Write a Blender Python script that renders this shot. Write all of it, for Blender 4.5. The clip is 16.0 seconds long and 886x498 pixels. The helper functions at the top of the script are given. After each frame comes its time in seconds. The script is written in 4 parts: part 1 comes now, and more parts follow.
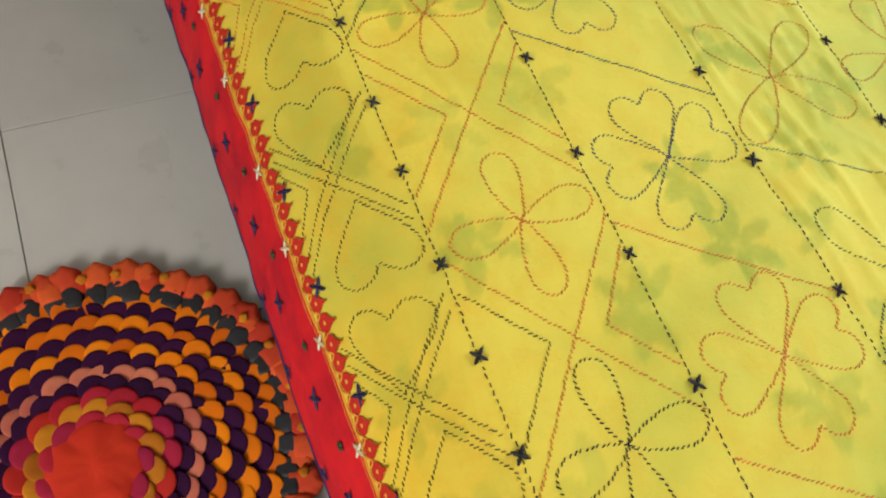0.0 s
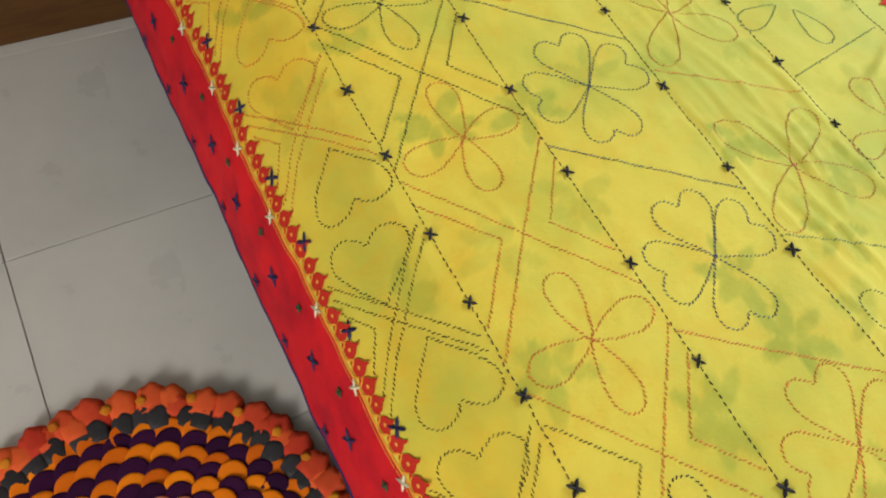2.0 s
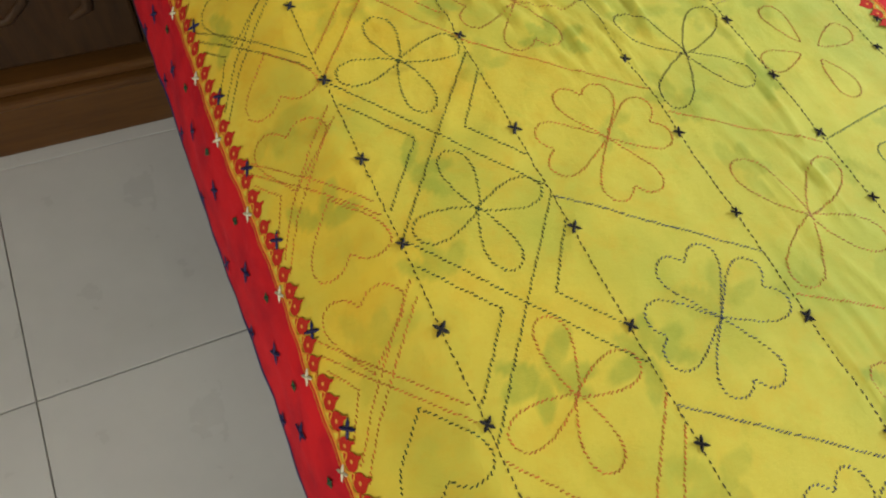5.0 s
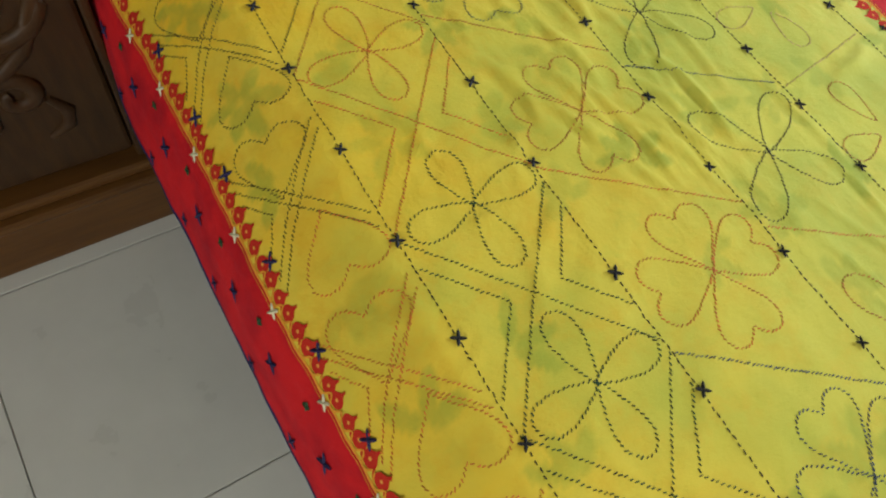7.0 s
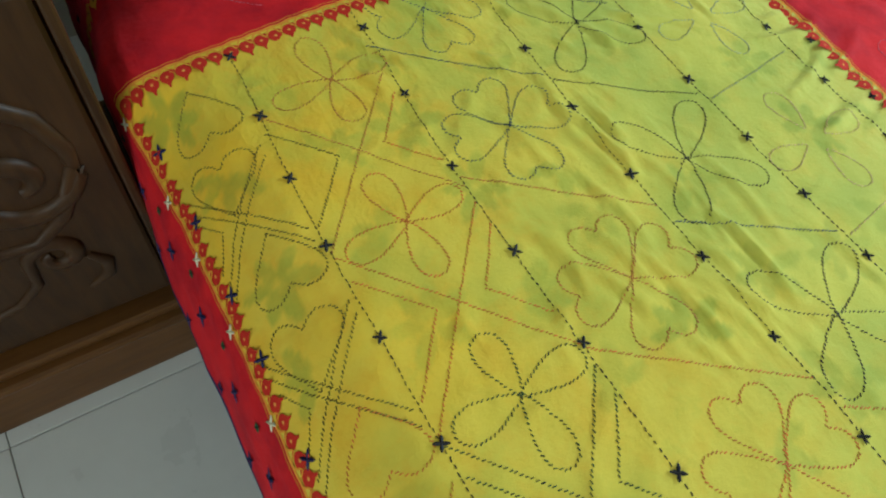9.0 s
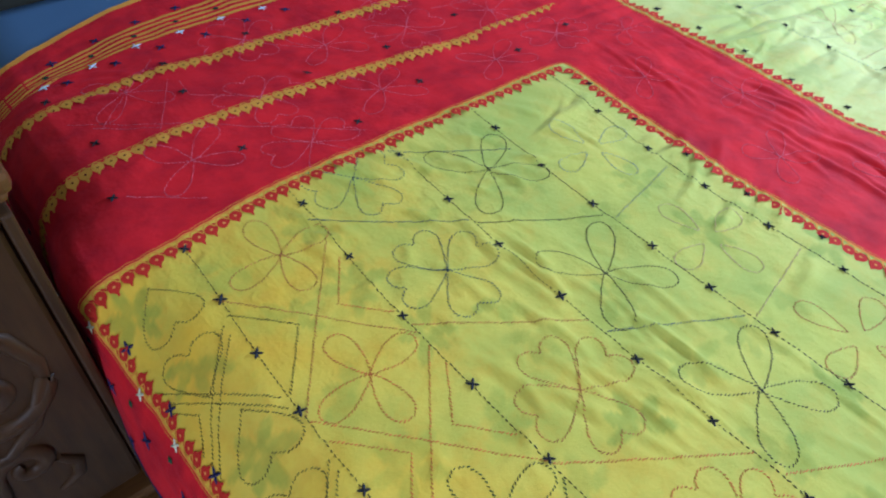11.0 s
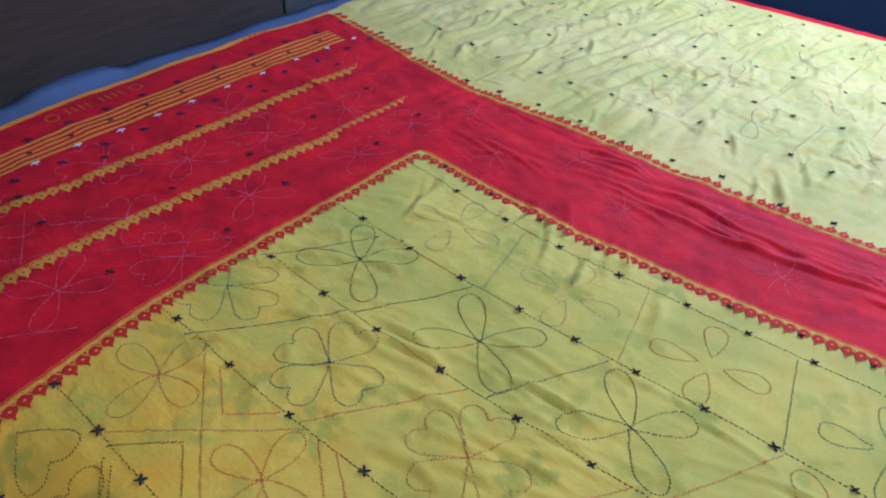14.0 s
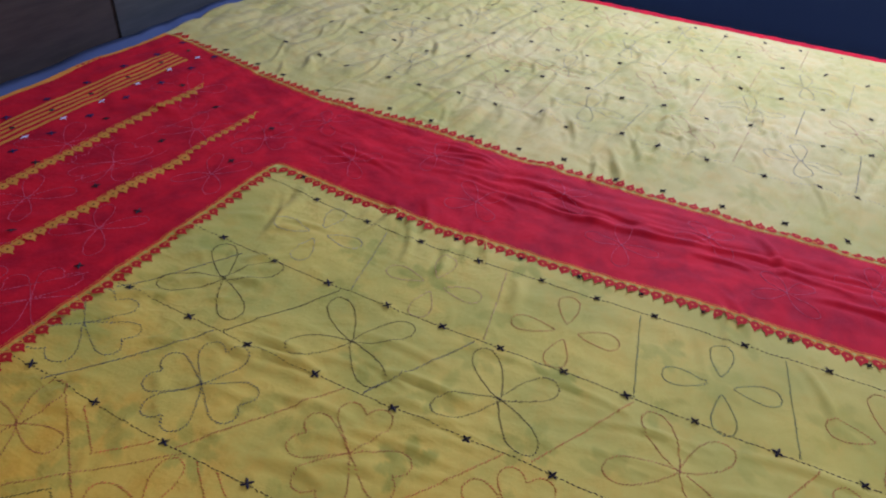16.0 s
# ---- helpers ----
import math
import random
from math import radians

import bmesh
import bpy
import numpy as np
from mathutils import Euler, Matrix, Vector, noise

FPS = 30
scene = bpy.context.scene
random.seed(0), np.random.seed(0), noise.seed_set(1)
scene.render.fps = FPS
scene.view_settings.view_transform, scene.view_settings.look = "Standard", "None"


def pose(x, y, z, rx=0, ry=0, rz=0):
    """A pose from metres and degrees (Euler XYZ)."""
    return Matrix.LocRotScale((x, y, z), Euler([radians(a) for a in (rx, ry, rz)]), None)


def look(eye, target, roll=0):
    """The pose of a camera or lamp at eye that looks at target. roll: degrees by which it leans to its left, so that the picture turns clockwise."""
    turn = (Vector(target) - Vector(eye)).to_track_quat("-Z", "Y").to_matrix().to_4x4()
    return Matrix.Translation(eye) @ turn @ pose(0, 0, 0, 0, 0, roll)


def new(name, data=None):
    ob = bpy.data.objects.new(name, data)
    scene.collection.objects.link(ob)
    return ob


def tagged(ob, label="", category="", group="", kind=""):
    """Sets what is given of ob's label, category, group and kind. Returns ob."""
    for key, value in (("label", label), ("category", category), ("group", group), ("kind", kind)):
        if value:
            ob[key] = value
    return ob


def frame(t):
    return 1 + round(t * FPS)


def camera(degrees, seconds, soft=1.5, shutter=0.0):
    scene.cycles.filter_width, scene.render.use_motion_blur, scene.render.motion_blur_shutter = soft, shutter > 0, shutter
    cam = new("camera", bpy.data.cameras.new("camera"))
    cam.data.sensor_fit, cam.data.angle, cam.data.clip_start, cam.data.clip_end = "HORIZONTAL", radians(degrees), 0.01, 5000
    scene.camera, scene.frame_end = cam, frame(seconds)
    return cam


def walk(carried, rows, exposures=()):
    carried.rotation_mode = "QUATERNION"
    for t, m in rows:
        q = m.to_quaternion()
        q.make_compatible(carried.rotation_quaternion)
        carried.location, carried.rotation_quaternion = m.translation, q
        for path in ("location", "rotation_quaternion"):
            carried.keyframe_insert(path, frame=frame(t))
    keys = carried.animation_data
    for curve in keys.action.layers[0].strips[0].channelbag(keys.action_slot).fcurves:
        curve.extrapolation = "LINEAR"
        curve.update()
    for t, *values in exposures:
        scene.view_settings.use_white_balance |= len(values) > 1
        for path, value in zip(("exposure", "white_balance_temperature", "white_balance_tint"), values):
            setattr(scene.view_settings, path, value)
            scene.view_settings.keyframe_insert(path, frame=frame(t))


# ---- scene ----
cam = camera(67.4, 16.0, soft=2.0)
PATH = [
    (0, (-0.132, -1.194, 0.935), (0.429, -0.557, -0.876), 21.3),
    (0.5, (-0.155, -1.163, 0.941), (0.491, -0.548, -0.849), 22.5),
    (1, (-0.173, -1.147, 0.946), (0.524, -0.546, -0.83), 22.0),
    (1.5, (-0.191, -1.131, 0.954), (0.505, -0.486, -0.807), 21.3),
    (2, (-0.185, -1.101, 0.957), (0.511, -0.404, -0.784), 19.0),
    (2.5, (-0.171, -1.072, 0.951), (0.521, -0.372, -0.789), 19.3),
    (3, (-0.163, -1.037, 0.952), (0.517, -0.34, -0.795), 20.1),
    (3.5, (-0.153, -0.994, 0.957), (0.51, -0.257, -0.78), 19.0),
    (4, (-0.142, -0.959, 0.958), (0.493, -0.176, -0.77), 17.1),
    (6.5, (-0.143, -0.713, 0.955), (0.552, -0.045, -0.798), 19.3),
    (7, (-0.166, -0.665, 0.947), (0.571, -0.005, -0.79), 19.1),
    (7.5, (-0.159, -0.624, 0.958), (0.599, 0.049, -0.766), 18.8),
    (8, (-0.141, -0.599, 0.97), (0.625, 0.136, -0.724), 17.1),
    (8.5, (-0.135, -0.58, 0.976), (0.587, 0.206, -0.716), 13.8),
    (9, (-0.115, -0.56, 0.98), (0.584, 0.263, -0.703), 11.3),
    (9.5, (-0.114, -0.556, 1.005), (0.619, 0.402, -0.591), 8.3),
    (10, (-0.128, -0.558, 1.023), (0.697, 0.424, -0.513), 7.1),
    (12.5, (-0.142, -0.59, 1.076), (0.993, 0.379, -0.256), 5.1),
    (13, (-0.143, -0.597, 1.082), (1.041, 0.353, -0.221), 4.7),
    (13.5, (-0.14, -0.604, 1.085), (1.092, 0.31, -0.198), 4.4),
    (14, (-0.132, -0.61, 1.086), (1.16, 0.259, -0.17), 4.8),
    (14.5, (-0.128, -0.616, 1.09), (1.211, 0.205, -0.149), 5.0),
    (15, (-0.127, -0.627, 1.091), (1.249, 0.139, -0.142), 5.0),
    (15.5, (-0.14, -0.648, 1.102), (1.29, 0.015, -0.129), 5.1),
    (16, (-0.141, -0.655, 1.102), (1.333, -0.069, -0.117), 5.2),
]
walk(cam, [(t, look(eye, target, roll)) for t, eye, target, roll in PATH],
     [(0, 0.42, 6900, 16), (4, 0.20, 6900, 14), (7, 0.13, 6800, 7), (8.5, 0.13, 6250, 3), (9.5, 0.20, 5100, -6), (10, 0.26, 4350, 2), (12.5, 0.33, 5500, 22), (13.3, 0.12, 5100, 31), (14, -0.08, 5050, 41), (16, -0.58, 5450, 60)])


# ---- light ----
TOP = 0.477
world = bpy.data.worlds.new("world")
scene.world = world
world.use_nodes = True
wn = world.node_tree.nodes
sky = wn.new("ShaderNodeTexSky")
sky.sky_type, sky.sun_disc = "NISHITA", False
sky.sun_elevation, sky.sun_rotation = radians(40), radians(70)
world.node_tree.links.new(sky.outputs[0], wn["Background"].inputs[0])
wn["Background"].inputs[1].default_value = 0.08


def window_light(name, place, target, width, height, watts, colour):
    data = bpy.data.lights.new(name, "AREA")
    data.shape, data.size, data.size_y = "RECTANGLE", width, height
    data.energy, data.color = watts, colour
    ob = new(name, data)
    ob.matrix_world = look(place, target)
    return ob


window_light("window_light_east", (2.42, -0.80, 1.58), (0.5, -0.65, 0.45), 1.50, 1.1, 51, (0.82, 0.93, 1.0))
window_light("window_light_west", (-1.96, -2.45, 1.7), (-0.2, -1.1, 0.4), 1.0, 1.1, 39, (1.0, 0.97, 0.9))


# ---- materials ----
def material(name, colour, rough=0.6, metal=0.0, spec=0.5):
    m = bpy.data.materials.new(name)
    m.use_nodes = True
    b = m.node_tree.nodes["Principled BSDF"]
    b.inputs["Base Color"].default_value = (*colour, 1)
    b.inputs["Roughness"].default_value, b.inputs["Metallic"].default_value = rough, metal
    b.inputs["Specular IOR Level"].default_value = spec
    return m, m.node_tree.nodes, m.node_tree.links, b


def ramp(nodes, links, source, stops):
    r = nodes.new("ShaderNodeValToRGB")
    while len(r.color_ramp.elements) < len(stops):
        r.color_ramp.elements.new(0.5)
    for e, (p, c) in zip(r.color_ramp.elements, stops):
        e.position, e.color = p, (*c, 1)
    links.new(source, r.inputs[0])
    return r.outputs[0]


def noise_node(nodes, links, scale, detail=4.0, vector=None, rough=0.55):
    n = nodes.new("ShaderNodeTexNoise")
    n.inputs["Scale"].default_value, n.inputs["Detail"].default_value = scale, detail
    n.inputs["Roughness"].default_value = rough
    if vector is not None:
        links.new(vector, n.inputs["Vector"])
    return n.outputs["Fac"]


def maths(nodes, links, op, a, b=None, c=None):
    n = nodes.new("ShaderNodeMath")
    n.operation = op
    for k, v in enumerate((a, b, c)):
        if v is None:
            continue
        if isinstance(v, (int, float)):
            n.inputs[k].default_value = v
        else:
            links.new(v, n.inputs[k])
    return n.outputs[0]


def mixed(nodes, links, fac, a, b):
    n = nodes.new("ShaderNodeMix")
    n.data_type = "RGBA"
    if isinstance(fac, (int, float)):
        n.inputs[0].default_value = fac
    else:
        links.new(fac, n.inputs[0])
    for k, v in ((6, a), (7, b)):
        if isinstance(v, tuple):
            n.inputs[k].default_value = (*v, 1)
        else:
            links.new(v, n.inputs[k])
    return n.outputs[2]


def bumped(nodes, links, b, height, strength=0.3, distance=0.001):
    n = nodes.new("ShaderNodeBump")
    n.inputs["Strength"].default_value, n.inputs["Distance"].default_value = strength, distance
    links.new(height, n.inputs["Height"])
    links.new(n.outputs[0], b.inputs["Normal"])


def above(nodes, links, value, edge, soft=0.0015):
    n = nodes.new("ShaderNodeMapRange")
    n.interpolation_type = "SMOOTHSTEP"
    n.inputs["From Min"].default_value, n.inputs["From Max"].default_value = edge - soft, edge + soft
    links.new(value, n.inputs["Value"])
    return n.outputs[0]


EDGE_LEFT, EDGE_TOP, EDGE_BAND, EDGE_RIGHT, EDGE_FAR = -0.118, 0.006, 0.675, 0.949, 1.985


def saree_material():
    m, n, l, b = material("printed_cotton", (0.7, 0.6, 0.05), 0.75, 0, 0.16)
    uv = n.new("ShaderNodeUVMap")
    uv.uv_map = "cloth"
    sep = n.new("ShaderNodeSeparateXYZ")
    l.new(uv.outputs[0], sep.inputs[0])
    u, v = sep.outputs[0], sep.outputs[1]
    wob = maths(n, l, "MULTIPLY", maths(n, l, "SUBTRACT", noise_node(n, l, 60, 2, uv.outputs[0]), 0.5), 0.004)
    u, v = maths(n, l, "ADD", u, wob), maths(n, l, "ADD", v, wob)
    left = maths(n, l, "SUBTRACT", 1.0, above(n, l, u, EDGE_LEFT))
    pallu = maths(n, l, "MULTIPLY", above(n, l, v, EDGE_TOP), maths(n, l, "SUBTRACT", 1.0, above(n, l, u, EDGE_RIGHT)))
    band = maths(n, l, "MULTIPLY", above(n, l, u, EDGE_BAND), maths(n, l, "SUBTRACT", 1.0, above(n, l, u, EDGE_RIGHT)))
    far = above(n, l, u, EDGE_FAR)
    red = maths(n, l, "MAXIMUM", maths(n, l, "MAXIMUM", left, pallu), maths(n, l, "MAXIMUM", band, far))
    # dyed ground: amber by the border, lemon towards the middle, scattered green washes
    wash = noise_node(n, l, 5.0, 4, uv.outputs[0])
    near = n.new("ShaderNodeMapRange")
    near.inputs["From Min"].default_value, near.inputs["From Max"].default_value = 0.40, -0.1
    l.new(u, near.inputs["Value"])
    upper = n.new("ShaderNodeMapRange")
    upper.inputs["From Min"].default_value, upper.inputs["From Max"].default_value = -0.80, -0.12
    l.new(v, upper.inputs["Value"])
    corner = maths(n, l, "MULTIPLY", near.outputs[0], maths(n, l, "MULTIPLY_ADD", upper.outputs[0], 0.55, 0.45))
    amber = maths(n, l, "MULTIPLY", corner, maths(n, l, "MULTIPLY_ADD", wash, 2.6, -0.15))
    amber.node.use_clamp = True
    yellow = mixed(n, l, amber, (0.73, 0.665, 0.10), (0.88, 0.545, 0.022))
    fine = noise_node(n, l, 38.0, 4, uv.outputs[0])
    yellow = mixed(n, l, maths(n, l, "MULTIPLY", fine, 0.28), yellow, (0.76, 0.70, 0.14))
    green = ramp(n, l, noise_node(n, l, 6.5, 3, uv.outputs[0]), [(0.47, (0, 0, 0)), (0.68, (0.60, 0.60, 0.60))])
    yellow = mixed(n, l, green, yellow, (0.44, 0.50, 0.07))
    # less amber dye on the far panel, plus window glare put into its colour
    far_glare = n.new("ShaderNodeMapRange")
    far_glare.inputs["From Min"].default_value, far_glare.inputs["From Max"].default_value = 0.5, 1.15
    l.new(u, far_glare.inputs["Value"])
    yellow = mixed(n, l, maths(n, l, "MULTIPLY", far_glare.outputs[0], 0.75), yellow, (0.66, 0.66, 0.27))
    # a green cast of the view put into the colour further in, not dye
    inward = n.new("ShaderNodeMapRange")
    inward.inputs["From Min"].default_value, inward.inputs["From Max"].default_value = 0.12, 0.42
    l.new(u, inward.inputs["Value"])
    green_cast = ramp(n, l, noise_node(n, l, 3.2, 3, uv.outputs[0]), [(0.38, (0, 0, 0)), (0.68, (0.7, 0.7, 0.7))])
    yellow = mixed(n, l, maths(n, l, "MULTIPLY", inward.outputs[0], green_cast), yellow, (0.47, 0.53, 0.10))
    blot = ramp(n, l, noise_node(n, l, 21.0, 5, uv.outputs[0], 0.65), [(0.47, (0, 0, 0)), (0.66, (0.72, 0.72, 0.72))])
    yellow = mixed(n, l, maths(n, l, "MULTIPLY", blot, maths(n, l, "MULTIPLY_ADD", corner, 0.8, 0.3)), yellow, (0.78, 0.46, 0.035))
    speck = ramp(n, l, noise_node(n, l, 33.0, 5, uv.outputs[0], 0.7), [(0.54, (0, 0, 0)), (0.72, (0.4, 0.4, 0.4))])
    yellow = mixed(n, l, maths(n, l, "MULTIPLY", speck, maths(n, l, "MULTIPLY_ADD", near.outputs[0], -0.6, 1.0)), yellow, (0.50, 0.52, 0.06))
    leaf = n.new("ShaderNodeAttribute")
    leaf.attribute_name = "leaf"
    spot = maths(n, l, "MULTIPLY", leaf.outputs["Fac"], maths(n, l, "MULTIPLY_ADD", noise_node(n, l, 45, 3, uv.outputs[0]), 1.0, 0.2))
    yellow = mixed(n, l, spot, yellow, (0.25, 0.36, 0.045))
    reds = mixed(n, l, wash, (0.46, 0.008, 0.016), (0.92, 0.022, 0.027))
    reds = mixed(n, l, maths(n, l, "MULTIPLY", fine, 0.35), reds, (0.60, 0.014, 0.020))
    stain = ramp(n, l, noise_node(n, l, 17.0, 5, uv.outputs[0], 0.6), [(0.42, (0, 0, 0)), (0.68, (0.6, 0.6, 0.6))])
    reds = mixed(n, l, stain, reds, (0.27, 0.005, 0.018))
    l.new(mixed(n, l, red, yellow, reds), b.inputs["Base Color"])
    l.new(maths(n, l, "MULTIPLY_ADD", red, 0.05, 0.20), b.inputs["Sheen Weight"])
    l.new(mixed(n, l, red, (1.0, 0.97, 0.85), (0.85, 0.10, 0.20)), b.inputs["Sheen Tint"])
    l.new(maths(n, l, "MULTIPLY_ADD", red, -0.02, 0.16), b.inputs["Specular IOR Level"])
    b.inputs["Sheen Roughness"].default_value = 0.35
    weave = noise_node(n, l, 1400, 2, uv.outputs[0])
    puck = noise_node(n, l, 55, 5, uv.outputs[0], 0.65)
    # thin sharp creases where the cotton was scrunched
    lean = n.new("ShaderNodeMapping")
    lean.inputs["Scale"].default_value, lean.inputs["Rotation"].default_value = (1.0, 0.42, 1.0), (0, 0, 0.5)
    l.new(uv.outputs[0], lean.inputs["Vector"])
    ridge = maths(n, l, "ABSOLUTE", maths(n, l, "MULTIPLY_ADD", noise_node(n, l, 26, 3, lean.outputs[0], 0.6), 2.0, -1.0))
    ridge = maths(n, l, "POWER", maths(n, l, "SUBTRACT", 1.0, ridge), 4.0)
    where = ramp(n, l, noise_node(n, l, 4.5, 3, uv.outputs[0]), [(0.42, (0, 0, 0)), (0.62, (1, 1, 1))])
    crinkle = maths(n, l, "MULTIPLY", maths(n, l, "MULTIPLY", ridge, where), maths(n, l, "MULTIPLY_ADD", upper.outputs[0], 0.42, 0.08))
    bumped(n, l, b, maths(n, l, "ADD", crinkle, maths(n, l, "ADD", maths(n, l, "MULTIPLY", weave, 0.12), maths(n, l, "MULTIPLY", puck, maths(n, l, "MULTIPLY_ADD", upper.outputs[0], 0.55, 0.45)))), 0.8, 0.0021)
    return m


def thread(name, colour, second=None, rough=0.6):
    m, n, l, b = material(name, colour, rough, 0, 0.3)
    g = n.new("ShaderNodeNewGeometry")
    second = second or tuple(c * 0.6 for c in colour)
    l.new(ramp(n, l, g.outputs["Random Per Island"], [(0.0, second), (0.55, colour), (1.0, tuple(min(1, c * 1.35) for c in colour))]), b.inputs["Base Color"])
    return m


def cloth(name, colour, other, scale=30.0, rough=0.8, bump=0.3, per_object=False):
    m, n, l, b = material(name, colour, rough, 0, 0.12)
    co = n.new("ShaderNodeTexCoord").outputs["Object"]
    col = mixed(n, l, noise_node(n, l, scale, 5, co), colour, other)
    if per_object:
        info = n.new("ShaderNodeObjectInfo")
        hsv = n.new("ShaderNodeHueSaturation")
        l.new(maths(n, l, "MULTIPLY_ADD", info.outputs["Random"], 0.4, 0.78), hsv.inputs["Value"])
        l.new(maths(n, l, "MULTIPLY_ADD", info.outputs["Random"], 0.014, 0.490), hsv.inputs["Hue"])
        l.new(col, hsv.inputs["Color"])
        col = hsv.outputs[0]
    l.new(col, b.inputs["Base Color"])
    bumped(n, l, b, noise_node(n, l, scale * 12, 4, co), bump, 0.001)
    return m


def wood(name, dark, light, rough=0.35, across=(14, 14, 1.6)):
    m, n, l, b = material(name, dark, rough, 0, 0.28)
    mp = n.new("ShaderNodeMapping")
    mp.inputs["Scale"].default_value = across
    l.new(n.new("ShaderNodeTexCoord").outputs["Object"], mp.inputs["Vector"])
    grain = noise_node(n, l, 5.0, 7, mp.outputs[0], 0.65)
    col = ramp(n, l, grain, [(0.3, dark), (0.62, light), (0.75, dark)])
    l.new(col, b.inputs["Base Color"])
    l.new(maths(n, l, "MULTIPLY_ADD", noise_node(n, l, 9, 3), 0.25, rough - 0.1), b.inputs["Roughness"])
    bumped(n, l, b, grain, 0.15, 0.001)
    return m


def tile_material():
    m, n, l, b = material("floor_tile_glaze", (0.6, 0.6, 0.58), 0.22, 0, 0.4)
    info = n.new("ShaderNodeObjectInfo")
    co = n.new("ShaderNodeTexCoord").outputs["Object"]
    vein = ramp(n, l, noise_node(n, l, 3.0, 6, co, 0.6), [(0.35, (0.575, 0.585, 0.575)), (0.6, (0.65, 0.66, 0.65))])
    hsv = n.new("ShaderNodeHueSaturation")
    l.new(maths(n, l, "MULTIPLY_ADD", info.outputs["Random"], 0.05, 0.97), hsv.inputs["Value"])
    l.new(vein, hsv.inputs["Color"])
    l.new(hsv.outputs[0], b.inputs["Base Color"])
    l.new(maths(n, l, "MULTIPLY_ADD", noise_node(n, l, 12, 4, co), 0.2, 0.2), b.inputs["Roughness"])
    return m


def plaster(name, colour, rough=0.9):
    m, n, l, b = material(name, colour, rough, 0, 0.2)
    l.new(mixed(n, l, noise_node(n, l, 3, 5), colour, tuple(c * 0.88 for c in colour)), b.inputs["Base Color"])
    bumped(n, l, b, noise_node(n, l, 90, 4), 0.2, 0.002)
    return m


SAREE = saree_material()
BLACK = thread("black_thread", (0.016, 0.016, 0.020), (0.008, 0.008, 0.012))
NAVY = thread("navy_thread", (0.020, 0.020, 0.085), (0.010, 0.010, 0.05))
INDIGO = thread("indigo_thread", (0.060, 0.085, 0.12), (0.03, 0.04, 0.05))
DARKGREEN = thread("dark_green_thread", (0.028, 0.075, 0.030), (0.012, 0.018, 0.012))
OLIVE = thread("olive_thread", (0.15, 0.13, 0.025), (0.06, 0.06, 0.015))
REDTHREAD = thread("red_thread", (0.60, 0.17, 0.035), (0.50, 0.20, 0.03))
BROWN = thread("brown_thread", (0.50, 0.20, 0.045), (0.36, 0.14, 0.03))
SLATE = thread("slate_thread", (0.085, 0.115, 0.10), (0.035, 0.05, 0.06))
TEAL = thread("teal_thread", (0.10, 0.20, 0.10), (0.05, 0.1, 0.06))
PINK = thread("pink_thread", (0.58, 0.11, 0.15), (0.42, 0.05, 0.08))
ASH = thread("faded_grey_thread", (0.40, 0.42, 0.26), (0.30, 0.33, 0.20))
TAN = thread("faded_tan_thread", (0.60, 0.44, 0.20), (0.50, 0.36, 0.15))
WHITE = thread("white_thread", (0.70, 0.68, 0.50), (0.5, 0.5, 0.3))
PALE = thread("pale_blue_thread", (0.62, 0.66, 0.72), (0.4, 0.45, 0.5))
REDPRINT = cloth("red_print", (0.50, 0.020, 0.018), (0.60, 0.045, 0.02), 90)
GOLDPRINT = cloth("gold_print", (0.74, 0.37, 0.05), (0.62, 0.27, 0.03), 70)
EYEPRINT = cloth("pale_orange_print", (0.80, 0.38, 0.08), (0.74, 0.30, 0.06), 70)
DARKPRINT = cloth("dark_red_print", (0.10, 0.015, 0.010), (0.16, 0.02, 0.012), 90)
GOLDLINE = cloth("orange_print", (0.84, 0.40, 0.05), (0.76, 0.30, 0.04), 70)
BLUEHEM = cloth("blue_hem_cloth", (0.022, 0.035, 0.14), (0.015, 0.022, 0.09), 60)
STAMP = cloth("faded_gold_print", (0.58, 0.14, 0.025), (0.48, 0.08, 0.02), 90)
BLUESHEET = cloth("blue_sheet_cloth", (0.12, 0.20, 0.33), (0.09, 0.15, 0.27), 8)
MATTRESS = cloth("mattress_ticking", (0.05, 0.07, 0.14), (0.04, 0.05, 0.1), 10)
WOOD = wood("varnished_teak", (0.030, 0.014, 0.005), (0.058, 0.027, 0.009), 0.45)
WOODLIGHT = wood("polished_teak_plinth", (0.080, 0.034, 0.009), (0.130, 0.056, 0.014), 0.38, (1.6, 14, 14))
WOODDARK = wood("dark_wood", (0.030, 0.028, 0.020), (0.050, 0.045, 0.032), 0.55, (1.6, 14, 14))
WOODPALE = wood("grey_green_laminate", (0.040, 0.055, 0.050), (0.060, 0.075, 0.068), 0.40, (1.6, 14, 14))
TILE = tile_material()
GROUT = plaster("tile_grout", (0.42, 0.40, 0.36))
WALL = plaster("wall_paint", (0.46, 0.44, 0.39))
NAVYWALL = plaster("navy_wall_paint", (0.030, 0.070, 0.135), 0.6)
CEILING = plaster("ceiling_paint", (0.66, 0.66, 0.63))


# ---- builders ----
def part(name, bm, mat, parent, label="", smooth=False):
    me = bpy.data.meshes.new(name)
    bm.to_mesh(me)
    bm.free()
    me.materials.append(mat)
    if smooth:
        for p in me.polygons:
            p.use_smooth = True
    ob = new(name, me)
    ob.parent = parent
    return tagged(ob, label) if label else ob


